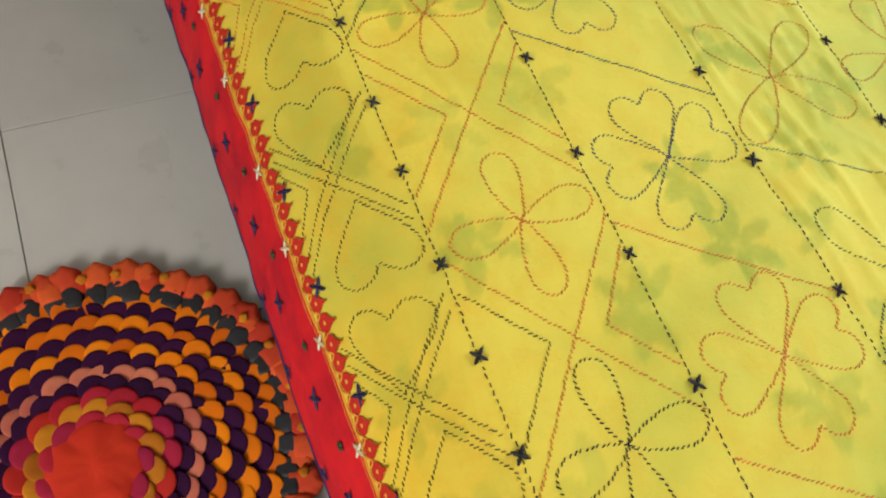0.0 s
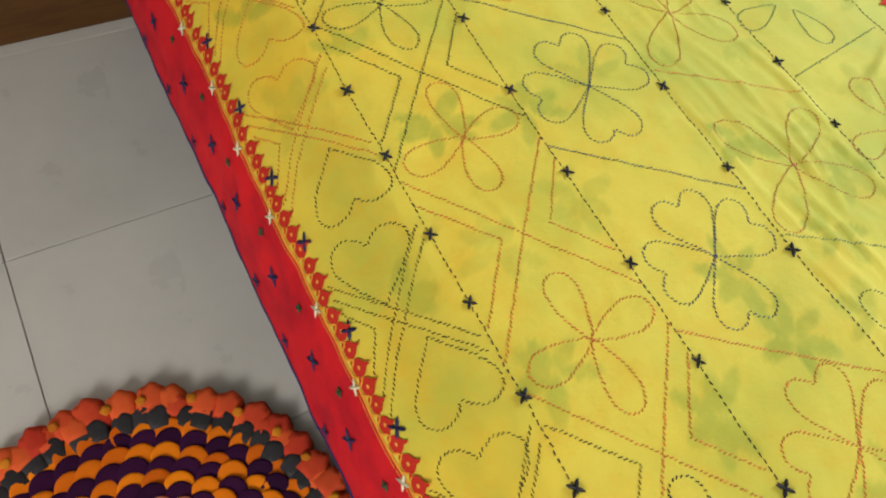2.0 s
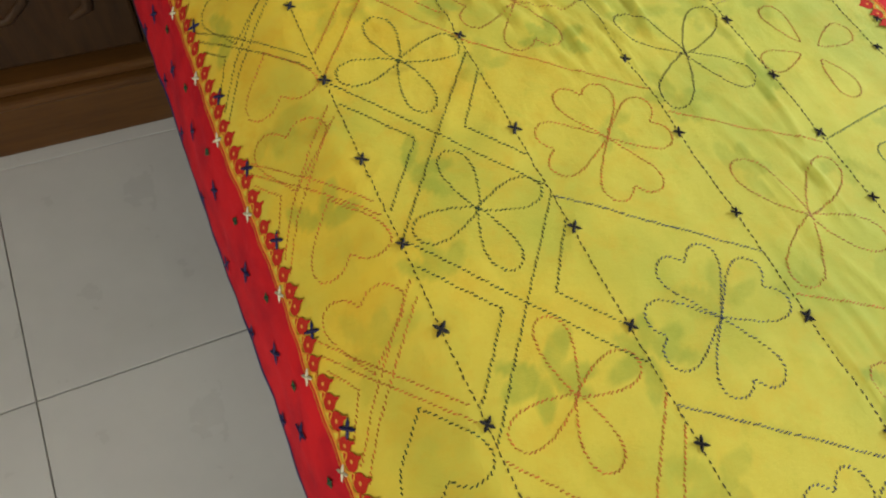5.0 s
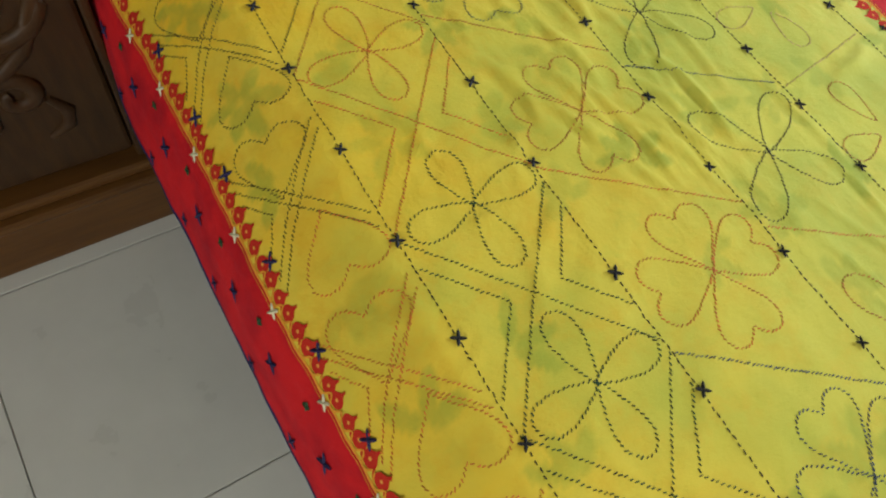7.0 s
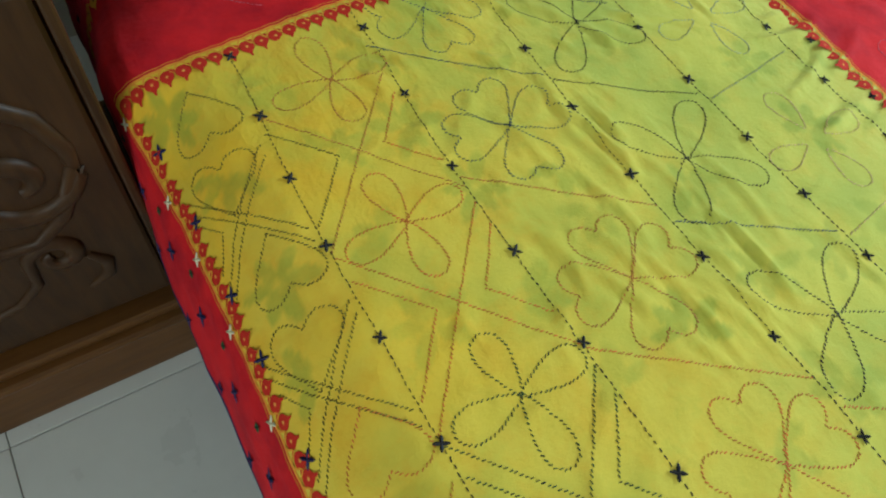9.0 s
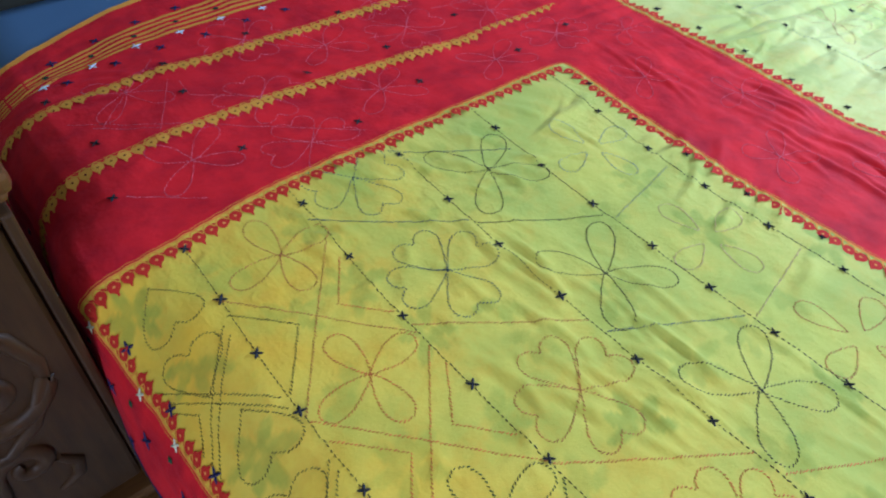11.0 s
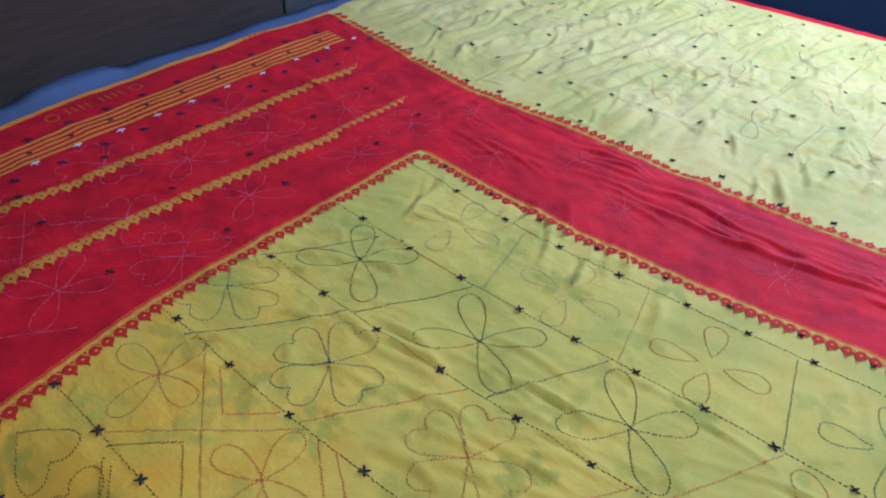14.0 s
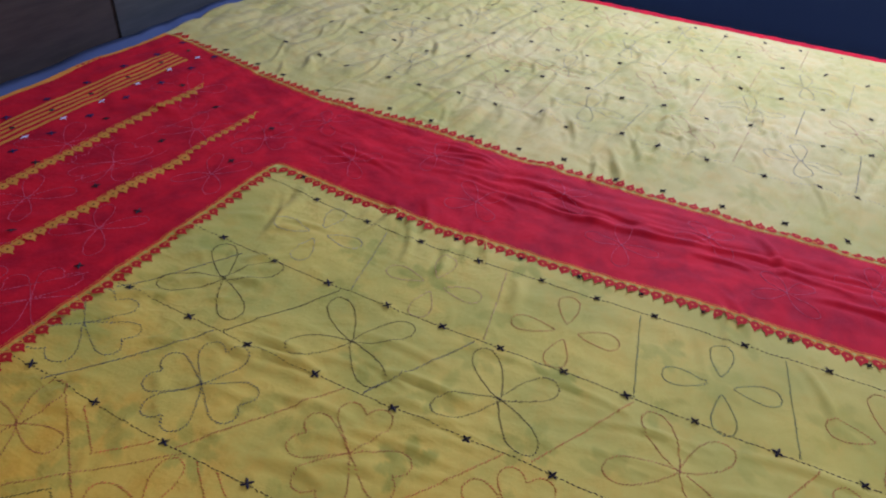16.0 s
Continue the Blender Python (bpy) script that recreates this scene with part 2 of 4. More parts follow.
def mesh_part(name, verts, faces, mat, parent, label="", smooth=False):
    me = bpy.data.meshes.new(name)
    me.from_pydata(verts, [], faces)
    me.materials.append(mat)
    if smooth:
        for p in me.polygons:
            p.use_smooth = True
    ob = new(name, me)
    ob.parent = parent
    return tagged(ob, label) if label else ob


def box(bm, x0, x1, y0, y1, z0, z1, bevel=0.0):
    r = bmesh.ops.create_cube(bm, size=1)
    vs = r["verts"]
    for v in vs:
        v.co = Vector(((x0 + x1) / 2 + v.co.x * (x1 - x0), (y0 + y1) / 2 + v.co.y * (y1 - y0), (z0 + z1) / 2 + v.co.z * (z1 - z0)))
    if bevel:
        es = list({e for v in vs for e in v.link_edges})
        bmesh.ops.bevel(bm, geom=es, offset=bevel, segments=2, affect="EDGES", profile=0.5)
    return bm


def boxed(*args):
    return box(bmesh.new(), *args)


def setting(name, bm, mat, label, category):
    ob = part(name, bm, mat, None)
    return tagged(ob, label, category, kind="structure")


# ---- room ----
X0, X1, Y0, Y1, H = -1.978, 2.45, -3.221, 0.82, 2.7
floor = setting("floor", boxed(X0, X1, Y0, Y1, -0.12, -0.004), GROUT, "pale grey glazed tile floor with thin dark joints", "floor")
setting("ceiling", boxed(X0 - 0.15, X1 + 0.15, Y0 - 0.15, Y1 + 0.15, H, H + 0.12), CEILING, "plain white painted ceiling", "ceiling")
setting("wall_north", boxed(X0 - 0.15, X1 + 0.15, Y1, Y1 + 0.15, -0.12, H), WALL, "plain cream painted wall behind the bed head", "wall")
setting("wall_south", boxed(X0 - 0.15, X1 + 0.15, Y0 - 0.15, Y0, -0.12, H), WALL, "plain cream painted wall", "wall")


def holed_wall(name, x0, x1, ya, yb, za, zb, mat, label):
    bm = bmesh.new()
    box(bm, x0, x1, Y0, ya, -0.12, H)
    box(bm, x0, x1, yb, Y1, -0.12, H)
    box(bm, x0, x1, ya, yb, -0.12, za)
    box(bm, x0, x1, ya, yb, zb, H)
    return setting(name, bm, mat, label, "wall")


holed_wall("wall_east", X1, X1 + 0.15, -1.57, -0.03, 1.0, 2.16, NAVYWALL, "dark navy painted wall with a window opening")
holed_wall("wall_west", X0 - 0.15, X0, -2.97, -1.93, 1.13, 2.27, WALL, "cream painted wall with a window opening")

# ---- bed ----
BED_X1, BED_Y0, BED_Y1 = 2.03, -1.50, 0.68
bed = tagged(new("bed"), "wide wooden bed with a dark headboard under blue bedding", "bed")
part("side_rail", boxed(-0.085, -0.05, BED_Y0 + 0.03, BED_Y1, 0.16, 0.29, 0.004), WOOD, bed)
part("side_rail", boxed(BED_X1 - 0.06, BED_X1 - 0.025, BED_Y0 + 0.03, BED_Y1, 0.16, 0.29, 0.004), WOOD, bed)
part("slat_base", boxed(-0.049, BED_X1 - 0.061, BED_Y0 + 0.03, BED_Y1, 0.24, 0.289), WOOD, bed)
part("mattress", boxed(-0.056, BED_X1 - 0.03, BED_Y0 + 0.02, BED_Y1 - 0.005, 0.29, TOP - 0.022, 0.04), MATTRESS, bed, "dark blue mattress")
part("headboard_panel", boxed(0.99, BED_X1 - 0.02, BED_Y1 - 0.003, BED_Y1 + 0.0028, 0.40, 1.08, 0.002), WOODPALE, bed, "paler grey-green panel")
part("headboard", boxed(-0.06, BED_X1 + 0.02, BED_Y1 + 0.003, BED_Y1 + 0.06, 0.0, 1.15, 0.01), WOODDARK, bed, "dark matt wooden headboard panel")
for x in (-0.08, BED_X1 - 0.07):
    part("leg", boxed(x, x + 0.06, BED_Y0 + 0.03, BED_Y0 + 0.09, 0.0, 0.16, 0.004), WOOD, bed)

# ---- cloth surface: u across the bed, v along it ----
PROFILE_A = [(0.02, 0.477), (-0.012, 0.4755), (-0.035, 0.468), (-0.062, 0.451), (-0.084, 0.425), (-0.101, 0.393), (-0.113, 0.355), (-0.119, 0.325), (-0.124, 0.300), (-0.132, 0.268)]
PROFILE_B = [(0.02, 0.477), (-0.02, 0.4768), (-0.05, 0.475), (-0.080, 0.470), (-0.100, 0.458), (-0.109, 0.432), (-0.112, 0.39), (-0.113, 0.34), (-0.113, 0.28), (-0.113, 0.24)]
PROFILE_C = [(0.02, 0.477), (-0.016, 0.4745), (-0.046, 0.465), (-0.071, 0.448), (-0.090, 0.424), (-0.101, 0.395), (-0.107, 0.36), (-0.110, 0.32), (-0.112, 0.28), (-0.113, 0.24)]


def profile(points):
    p = np.array(points)
    s = np.r_[0, np.cumsum(np.hypot(*np.diff(p, axis=0).T))]
    return 0.02 - s, p[:, 0], p[:, 1]


PA, PB, PC = profile(PROFILE_A), profile(PROFILE_B), profile(PROFILE_C)


def smooth(a, b, x):
    t = min(1.0, max(0.0, (x - a) / (b - a)))
    return t * t * (3 - 2 * t)


def drape(p, u):
    return np.interp(-u, -p[0], p[1]), np.interp(-u, -p[0], p[2])


CELL = 0.004


def crease_field():
    """Folds pressed into the cloth, as a grid of heights over u and v."""
    g = np.random.default_rng(21)
    us, vs = np.arange(-0.3, 2.1, CELL), np.arange(-1.55, 0.7, CELL)
    out = np.zeros((len(us), len(vs)))
    folds = [(1.10, -0.72, 1.50, -0.76, 0.007, 0.008), (1.38, -0.08, 1.47, -0.46, 0.0035, 0.005), (1.45, -0.16, 1.41, -0.42, -0.0025, 0.005),
             (0.82, -0.25, 0.88, -0.90, 0.0055, 0.006), (0.86, -0.45, 0.87, -1.0, -0.005, 0.005), (0.80, -0.85, 0.93, -0.80, 0.005, 0.007), (0.34, -0.35, 0.37, -1.2, 0.0028, 0.005)]

    def zone(count, u0, u1, v0, v1, angle, spread, size, depth, wide):
        for _ in range(count):
            u, v, a, q = g.uniform(u0, u1), g.uniform(v0, v1), radians(g.normal(angle, spread)), g.uniform(0.5, 1.3) * size / 2
            folds.append((u - q * math.cos(a), v - q * math.sin(a), u + q * math.cos(a), v + q * math.sin(a), depth * g.uniform(0.4, 1.2), wide * g.uniform(0.7, 1.4)))

    zone(30, 0.31, 0.44, -1.3, -0.35, 97, 9, 0.17, 0.0028, 0.0042)
    zone(34, 0.10, 0.56, -0.17, -0.01, 120, 22, 0.07, 0.0034, 0.0050)
    zone(46, 0.02, 0.50, -0.50, -0.02, 70, 45, 0.055, 0.0017, 0.0045)
    zone(40, 0.17, 0.36, -0.52, -0.2, 98, 9, 0.10, 0.0030, 0.0042)
    zone(24, 0.55, 0.69, -1.2, -0.02, 12, 14, 0.11, 0.0034, 0.006)
    zone(30, 0.76, 0.93, -1.2, 0.0, 92, 10, 0.13, 0.0036, 0.0045)
    zone(170, 0.98, 1.90, -1.3, 0.35, 3, 16, 0.12, 0.0048, 0.0055)
    zone(36, 0.98, 1.90, -1.3, 0.4, 80, 25, 0.08, 0.0030, 0.0055)
    zone(24, -0.05, 0.15, -1.2, -0.05, 60, 50, 0.06, 0.0014, 0.006)
    zone(16, 0.0, 0.8, 0.03, 0.5, 100, 40, 0.10, 0.0025, 0.008)
    for u0, v0, u1, v1, depth, wide in folds:
        i0, i1 = np.searchsorted(us, (min(u0, u1) - 4 * wide, max(u0, u1) + 4 * wide))
        j0, j1 = np.searchsorted(vs, (min(v0, v1) - 4 * wide, max(v0, v1) + 4 * wide))
        gu, gv = np.meshgrid(us[i0:i1], vs[j0:j1], indexing="ij")
        long = math.hypot(u1 - u0, v1 - v0)
        wu, wv = (u1 - u0) / long, (v1 - v0) / long
        t = ((gu - u0) * wu + (gv - v0) * wv) / long
        bow = 0.06 * long * np.sin(np.pi * t)
        d = (-(gu - u0) * wv + (gv - v0) * wu + bow) / wide
        body = np.where((t > 0) & (t < 1), np.sin(np.pi * np.clip(t, 0, 1)) ** 0.7, 0)
        out[i0:i1, j0:j1] += depth * body * (np.exp(-d * d) - 0.4 * np.exp(-((d - 1.9) ** 2)))
    return out.tolist()


def pull_field():
    """How far the end piece is pulled out of square along v, as a grid over u and v."""
    us, vs = np.arange(-0.3, 2.1, CELL), np.arange(-1.55, 0.7, CELL)
    level = (-1.6, -0.06, 0.006, 0.20, 0.366, 0.484, 0.596, 0.75)
    rows = [
        ((0, 0),), ((0, 0),),
        ((-0.03, 0), (0.06, 0.010), (0.15, 0.020), (0.35, 0.019), (0.5, 0.014), (0.64, 0.009), (0.70, 0.001), (0.85, 0)),
        ((-0.1, -0.006), (0.0, -0.004), (0.1, 0.003), (0.26, 0.003), (0.4, -0.009), (0.5, -0.023), (0.6, -0.037), (0.83, -0.042), (0.95, -0.03), (1.15, 0)),
        ((0.0, -0.006), (0.16, -0.005), (0.25, -0.018), (0.4, -0.021), (0.6, -0.026), (0.85, -0.029), (1.15, 0)),
        ((0.0, -0.024), (0.13, -0.015), (0.35, -0.003), (0.6, 0.002), (1.1, 0)),
        ((0.06, -0.028), (0.17, -0.015), (0.28, 0.0), (0.4, 0.012), (1.3, 0.012)),
        ((0.06, -0.028), (0.17, -0.015), (0.28, 0.0), (0.4, 0.012), (1.3, 0.012)),
    ]
    table = np.array([np.interp(us, *zip(*r)) for r in rows])
    soft = np.hanning(13) / np.hanning(13).sum()
    out = np.array([np.interp(vs, level, table[:, i]) for i in range(len(us))])
    out = np.apply_along_axis(lambda c: np.convolve(np.pad(c, 6, mode="edge"), soft, "valid"), 0, out)
    return np.apply_along_axis(lambda c: np.convolve(np.pad(c, 6, mode="edge"), soft, "valid"), 1, out).tolist()


FOLDS, PULLS = crease_field(), pull_field()


def fold(u, v, field=FOLDS):
    a, b = (u + 0.3) / CELL, (v + 1.55) / CELL
    i, j = int(a), int(b)
    a, b = a - i, b - j
    p, q = field[i], field[i + 1]
    return (p[j] * (1 - b) + p[j + 1] * b) * (1 - a) + (q[j] * (1 - b) + q[j + 1] * b) * a


def ruffle(u, v):
    """Height of the creases of the cloth as it lies, in metres."""
    h = 0.0035 * noise.noise((u * 3.1, v * 2.6, 3.0)) + 0.0026 * noise.noise((u * 11, v * 13, 7.0)) + 0.0016 * noise.noise((u * 34, v * 30, 2.0))
    a = math.exp(-((u - 0.345) / 0.05) ** 2) * smooth(-0.1, -0.45, v)
    h += a * 0.0024 * abs(noise.noise((u * 46 + v * 5, v * 4.5, 1.0)))
    b = math.exp(-((u - 0.86) / 0.07) ** 2) * smooth(0.2, -0.3, v)
    h += b * 0.009 * abs(noise.noise((u * 26 + v * 3, v * 5.0, 2.0)))
    c = smooth(0.55, 0.8, u) * (0.35 + 0.65 * smooth(0.95, 1.1, u))
    h += c * 0.014 * abs(noise.noise((u * 5.5 + v * 2, v * 21 + u * 4, 5.0)))
    h += smooth(1.0, 1.15, u) * (0.006 * abs(noise.noise((u * 13, v * 30, 9.0))) + 0.0032 * noise.noise((u * 5, v * 6, 4.0)))
    h *= 1 - 0.8 * smooth(1.88, 1.98, u)
    h += fold(u, v) * (1 - 0.7 * smooth(1.9, 1.98, u))
    d = math.exp(-((v + 0.03) / 0.05) ** 2) * smooth(0.2, 0.45, u) * (1 - smooth(0.6, 0.7, u))
    h += d * 0.003 * noise.noise((u * 30 + v * 20, v * 4, 6.0))
    return h


def surface(u, v, lift=0.0):
    k = smooth(-0.10, 0.03, v)
    h = ruffle(u, v)
    if u < 0.02:
        (xa, za), (xb, zb) = drape(PA, u), drape(PB, u)
        if v > 0.04:
            (xc, zc), q = drape(PC, u), smooth(0.04, 0.18, v)
            xb, zb = xb + (xc - xb) * q, zb + (zc - zb) * q
        x, z = xa + (xb - xa) * k, za + (zb - za) * k
        fall = smooth(0.0, -0.15, u)
        x -= fall * (0.004 * noise.noise((v * 5, 1.5, u * 3)) + 0.001 * math.sin(v * 23)) + fall * (lift + h + 0.0065 * smooth(-1.1, -0.75, v) * (1 - k))
        z += (1 - fall) * (h + lift)
    else:
        x, z = u, TOP + h + lift
    x += smooth(0.5, 0.96, u) * (1 - smooth(1.1, 1.95, u)) * 0.11 * smooth(0.08, 0.66, v) + 0.014 * math.exp(-((u - 0.675) / 0.12) ** 2 - (v / 0.10) ** 2)
    x -= 0.010 * math.exp(-((u - 0.675) / 0.10) ** 2 - ((v + 0.33) / 0.12) ** 2)
    x += 0.012 * math.exp(-((u - 0.69) / 0.10) ** 2) * smooth(-0.5, -0.75, v) - 0.018 * math.exp(-((u - 0.95) / 0.1) ** 2) * smooth(-0.1, -0.5, v)
    y = v + fold(u, v, PULLS) - 0.09 * smooth(0.35, -0.1, u) ** 2 * smooth(0.3, 0.6, v) + (0.006 * noise.noise((u * 4, 8.0, 0.0)) if v > 0.02 else 0.0)
    return Vector((x, y, z + 0.0012))


def frame_at(u, v):
    """Place, directions along u and v, and outward normal of the cloth."""
    p = surface(u, v)
    a, b = (surface(u + 0.002, v) - surface(u - 0.002, v)).normalized(), (surface(u, v + 0.002) - surface(u, v - 0.002)).normalized()
    n = a.cross(b).normalized()
    return p, a, n.cross(a), n


V0, V1, U0, U1 = -1.47, 0.596, -0.236, 2.02


def leaf_spots(us, vs):
    """How strongly the faded green leaf print shows, for arrays of cloth coordinates."""
    rng = np.random.default_rng(5)
    out = np.zeros_like(us)
    spots = [(u + rng.normal(0, 0.012), v + rng.normal(0, 0.015)) for u in np.arange(-0.05, 2.0, 0.098) for v in np.arange(-1.45, 0.0, 0.108)]
    for cu, cv in spots:
        if rng.random() < 0.22:
            continue
        near = np.flatnonzero((abs(us - cu) < 0.09) & (abs(vs - cv) < 0.09))
        du, dv = us[near] - cu, vs[near] - cv
        turn, power = rng.random() * 6.3, 0.28 + 0.42 * rng.random()
        for k in range(rng.integers(3, 7)):
            t = turn + k * 0.95 + rng.normal(0, 0.15)
            length, wide = 0.027 + 0.014 * rng.random(), 0.0062 + 0.0030 * rng.random()
            a = (du * math.cos(t) + dv * math.sin(t)) - length * 0.62
            b = -du * math.sin(t) + dv * math.cos(t)
            d = (a / (length * 0.5)) ** 2 + (b / wide) ** 2
            out[near] = np.maximum(out[near], power * (0.5 if cu > 0.95 else 1.0) * np.clip((1.4 - d) * 1.5, 0, 1))
    return out


def build_saree():
    nu, nv = 520, 470
    us, vs = np.linspace(U0, U1, nu), np.linspace(V0, V1, nv)
    verts = [surface(float(u), float(v)) for v in vs for u in us]
    faces = [(j * nu + i, j * nu + i + 1, (j + 1) * nu + i + 1, (j + 1) * nu + i) for j in range(nv - 1) for i in range(nu - 1)]
    me = bpy.data.meshes.new("saree")
    me.from_pydata(verts, [], faces)
    gu, gv = np.tile(us, nv), np.repeat(vs, nu)
    loops = np.zeros(len(me.loops), dtype=np.int32)
    me.loops.foreach_get("vertex_index", loops)
    layer = me.uv_layers.new(name="cloth")
    layer.data.foreach_set("uv", np.c_[gu[loops], gv[loops]].ravel().astype(np.float32))
    leaf = me.attributes.new("leaf", "FLOAT", "POINT")
    leaf.data.foreach_set("value", leaf_spots(gu, gv).astype(np.float32))
    me.polygons.foreach_set("use_smooth", np.ones(len(me.polygons), dtype=bool))
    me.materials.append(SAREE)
    ob = new("saree", me)
    solid = ob.modifiers.new("thickness", "SOLIDIFY")
    solid.thickness, solid.offset = 0.0008, -1
    return tagged(ob, "yellow and red printed cotton saree with hand-stitched flowers", "saree")


saree = build_saree()


def build_sheet():
    nu, nv = 120, 90
    us, vs = np.linspace(-0.40, U1 + 0.012, nu), np.linspace(BED_Y0 + 0.005, BED_Y1 - 0.004, nv)
    verts = []
    for v in vs:
        for u in us:
            if u < 0.02:
                s = min(u + 0.0, 0.02)
                x = np.interp(-s, [-0.02, 0.03, 0.065, 0.085, 0.40], [0.02, -0.020, -0.045, -0.058, -0.080])
                z = np.interp(-s, [-0.02, 0.03, 0.065, 0.085, 0.40], [TOP - 0.009, TOP - 0.020, TOP - 0.05, TOP - 0.085, 0.13])
                x += 0.006 * math.sin(v * 31 + 2 * math.sin(v * 7)) * smooth(-0.1, -0.3, u)
            else:
                x, z = u, TOP - 0.009
            lump = 0.0
            if v > 0.60 and 0.25 < u < 1.9:
                lump = 0.010 * abs(noise.noise((u * 9, v * 14, 0.3))) * smooth(0.60, 0.64, v)
            lump += 0.016 * smooth(0.30, 0.36, u) * (1 - smooth(0.50, 0.54, u)) * smooth(0.63, 0.67, v)
            verts.append((x, v, z + lump))
    faces = [(j * nu + i, j * nu + i + 1, (j + 1) * nu + i + 1, (j + 1) * nu + i) for j in range(nv - 1) for i in range(nu - 1)]
    ob = mesh_part("bed_sheet", verts, faces, BLUESHEET, None, "", True)
    solid = ob.modifiers.new("thickness", "SOLIDIFY")
    solid.thickness, solid.offset = 0.001, -1
    return tagged(ob, "plain dull blue bed sheet hanging over the bed side", "bed sheet")


build_sheet()

# ---- hand stitching ----
rng = random.Random(11)


def along(points, step):
    """Places at even steps along a line of cloth coordinates, with the way it runs."""
    p = np.array(points)
    seg = np.hypot(*np.diff(p, axis=0).T)
    s = np.r_[0, np.cumsum(seg)]
    for d in np.arange(step * 0.4, s[-1], step):
        k = min(len(seg) - 1, int(np.searchsorted(s, d, side="right")) - 1)
        w = (p[k + 1] - p[k]) / max(seg[k], 1e-9)
        yield p[k] + w * (d - s[k]), w


def stitches(lines, step=0.0050, length=0.0036, width=0.0016, height=0.0006, slant=0.0):
    verts, faces = [], []
    for line in lines:
        for c, w in along(line, step):
            u, v = c + np.array([rng.gauss(0, 0.0003), rng.gauss(0, 0.0003)])
            p, a, b, n = frame_at(float(u), float(v))
            t = (a * w[0] + b * w[1] + (a * -w[1] + b * w[0]) * (slant + rng.gauss(0, 0.16))).normalized()
            s = n.cross(t)
            half, wide = t * length * 0.5 * rng.uniform(0.8, 1.2), s * width * 0.5 * rng.uniform(0.8, 1.2)
            k, o = len(verts), p + n * 0.0001
            verts += [o - half - wide * 0.6, o + half - wide * 0.6, o + half + wide * 0.6, o - half + wide * 0.6,
                      o - half * 0.6 - wide * 0.5 + n * height, o + half * 0.6 - wide * 0.5 + n * height,
                      o + half * 0.6 + wide * 0.5 + n * height, o - half * 0.6 + wide * 0.5 + n * height]
            faces += [(k, k + 1, k + 5, k + 4), (k + 1, k + 2, k + 6, k + 5), (k + 2, k + 3, k + 7, k + 6), (k + 3, k, k + 4, k + 7), (k + 4, k + 5, k + 6, k + 7)]
    return verts, faces


def motif(name, lines, mat, label="", **kw):
    if not kw:
        kw = dict(step=0.0043, length=0.0033, width=0.0016, slant=0.8) if mat in (BLACK, DARKGREEN, INDIGO, SLATE) else dict(step=0.0040, length=0.0034, width=0.0016, slant=0.75)
    return mesh_part(name, *stitches(lines, **kw), mat, saree, label)


def placed(points, u, v, turn, size=1.0):
    c, s = math.cos(turn) * size, math.sin(turn) * size
    j = rng.gauss(0, 0.02)
    return [(u + x * (c + j * s) - y * s, v + x * s + y * c) for x, y in points]


def petal(length, wide, start=0.0):
    out = []
    for k in range(33):
        t = 2 * math.pi * k / 32
        x = 0.5 - 0.5 * math.cos(t)
        y = math.sin(t) * (0.28 + 0.72 * x)
        out.append((start + x * length, y * wide * 0.62))
    return out


def heart(length, wide):
    """A heart with its tip at the origin and its notch outwards along x."""
    half = [(0, 0), (0.22, 0.17), (0.45, 0.35), (0.68, 0.49), (0.88, 0.49), (1.01, 0.36), (1.02, 0.20), (0.93, 0.07), (0.82, 0.0)]
    half = [(x * length, y * wide) for x, y in half]
    return half + [(x, -y) for x, y in reversed(half[:-1])]


def rounded(points, times=2):
    for _ in range(times):
        out = [points[0]]
        for a, b in zip(points, points[1:]):
            out += [(a[0] * 0.75 + b[0] * 0.25, a[1] * 0.75 + b[1] * 0.25), (a[0] * 0.25 + b[0] * 0.75, a[1] * 0.25 + b[1] * 0.75)]
        points = out + [points[-1]]
    return points


def whole(name, piece, lines, mat, **kw):
    """A motif of several stitched outlines, each a piece of its own."""
    ob = new(name)
    ob.parent = saree
    for line in lines:
        motif(piece, [line], mat, **kw).parent = ob
    return ob


def flower(u, v, mat, angles, length, wide=0.034, start=0.0, **kw):
    return whole("flower_motif", "petal_outline", [placed(petal(length * rng.uniform(0.95, 1.05), wide, start), u, v, radians(a + rng.gauss(0, 3))) for a in angles], mat, **kw)


def clover(u, v, mat, size=0.066, turn=0, angles=(9, 90, 175, 267), **kw):
    return whole("clover_motif", "heart_outline", [placed(rounded(heart(size, size * 0.98)), u, v, radians(a + turn + rng.gauss(0, 3))) for a in angles], mat, **kw)


UPRIGHT, SLANT = (4, 93, 187, 268), (38, 123, -40, -133)
# narrow lattice stripe beside the edge: pairs of hearts between crossings
for v, mat in ((-0.11, OLIVE), (-0.30, OLIVE), (-0.483, REDTHREAD), (-0.66, REDTHREAD), (-0.853, DARKGREEN), (-1.047, OLIVE), (-1.235, OLIVE)):
    for way in (1, -1):
        h = [(0.077 - x, y) for x, y in rounded(heart(0.066, 0.074))]
        motif("heart_motif", [placed(h, -0.042 + 0.003 * way, v, math.pi / 2 if way > 0 else -math.pi / 2 - 0.17)], mat)
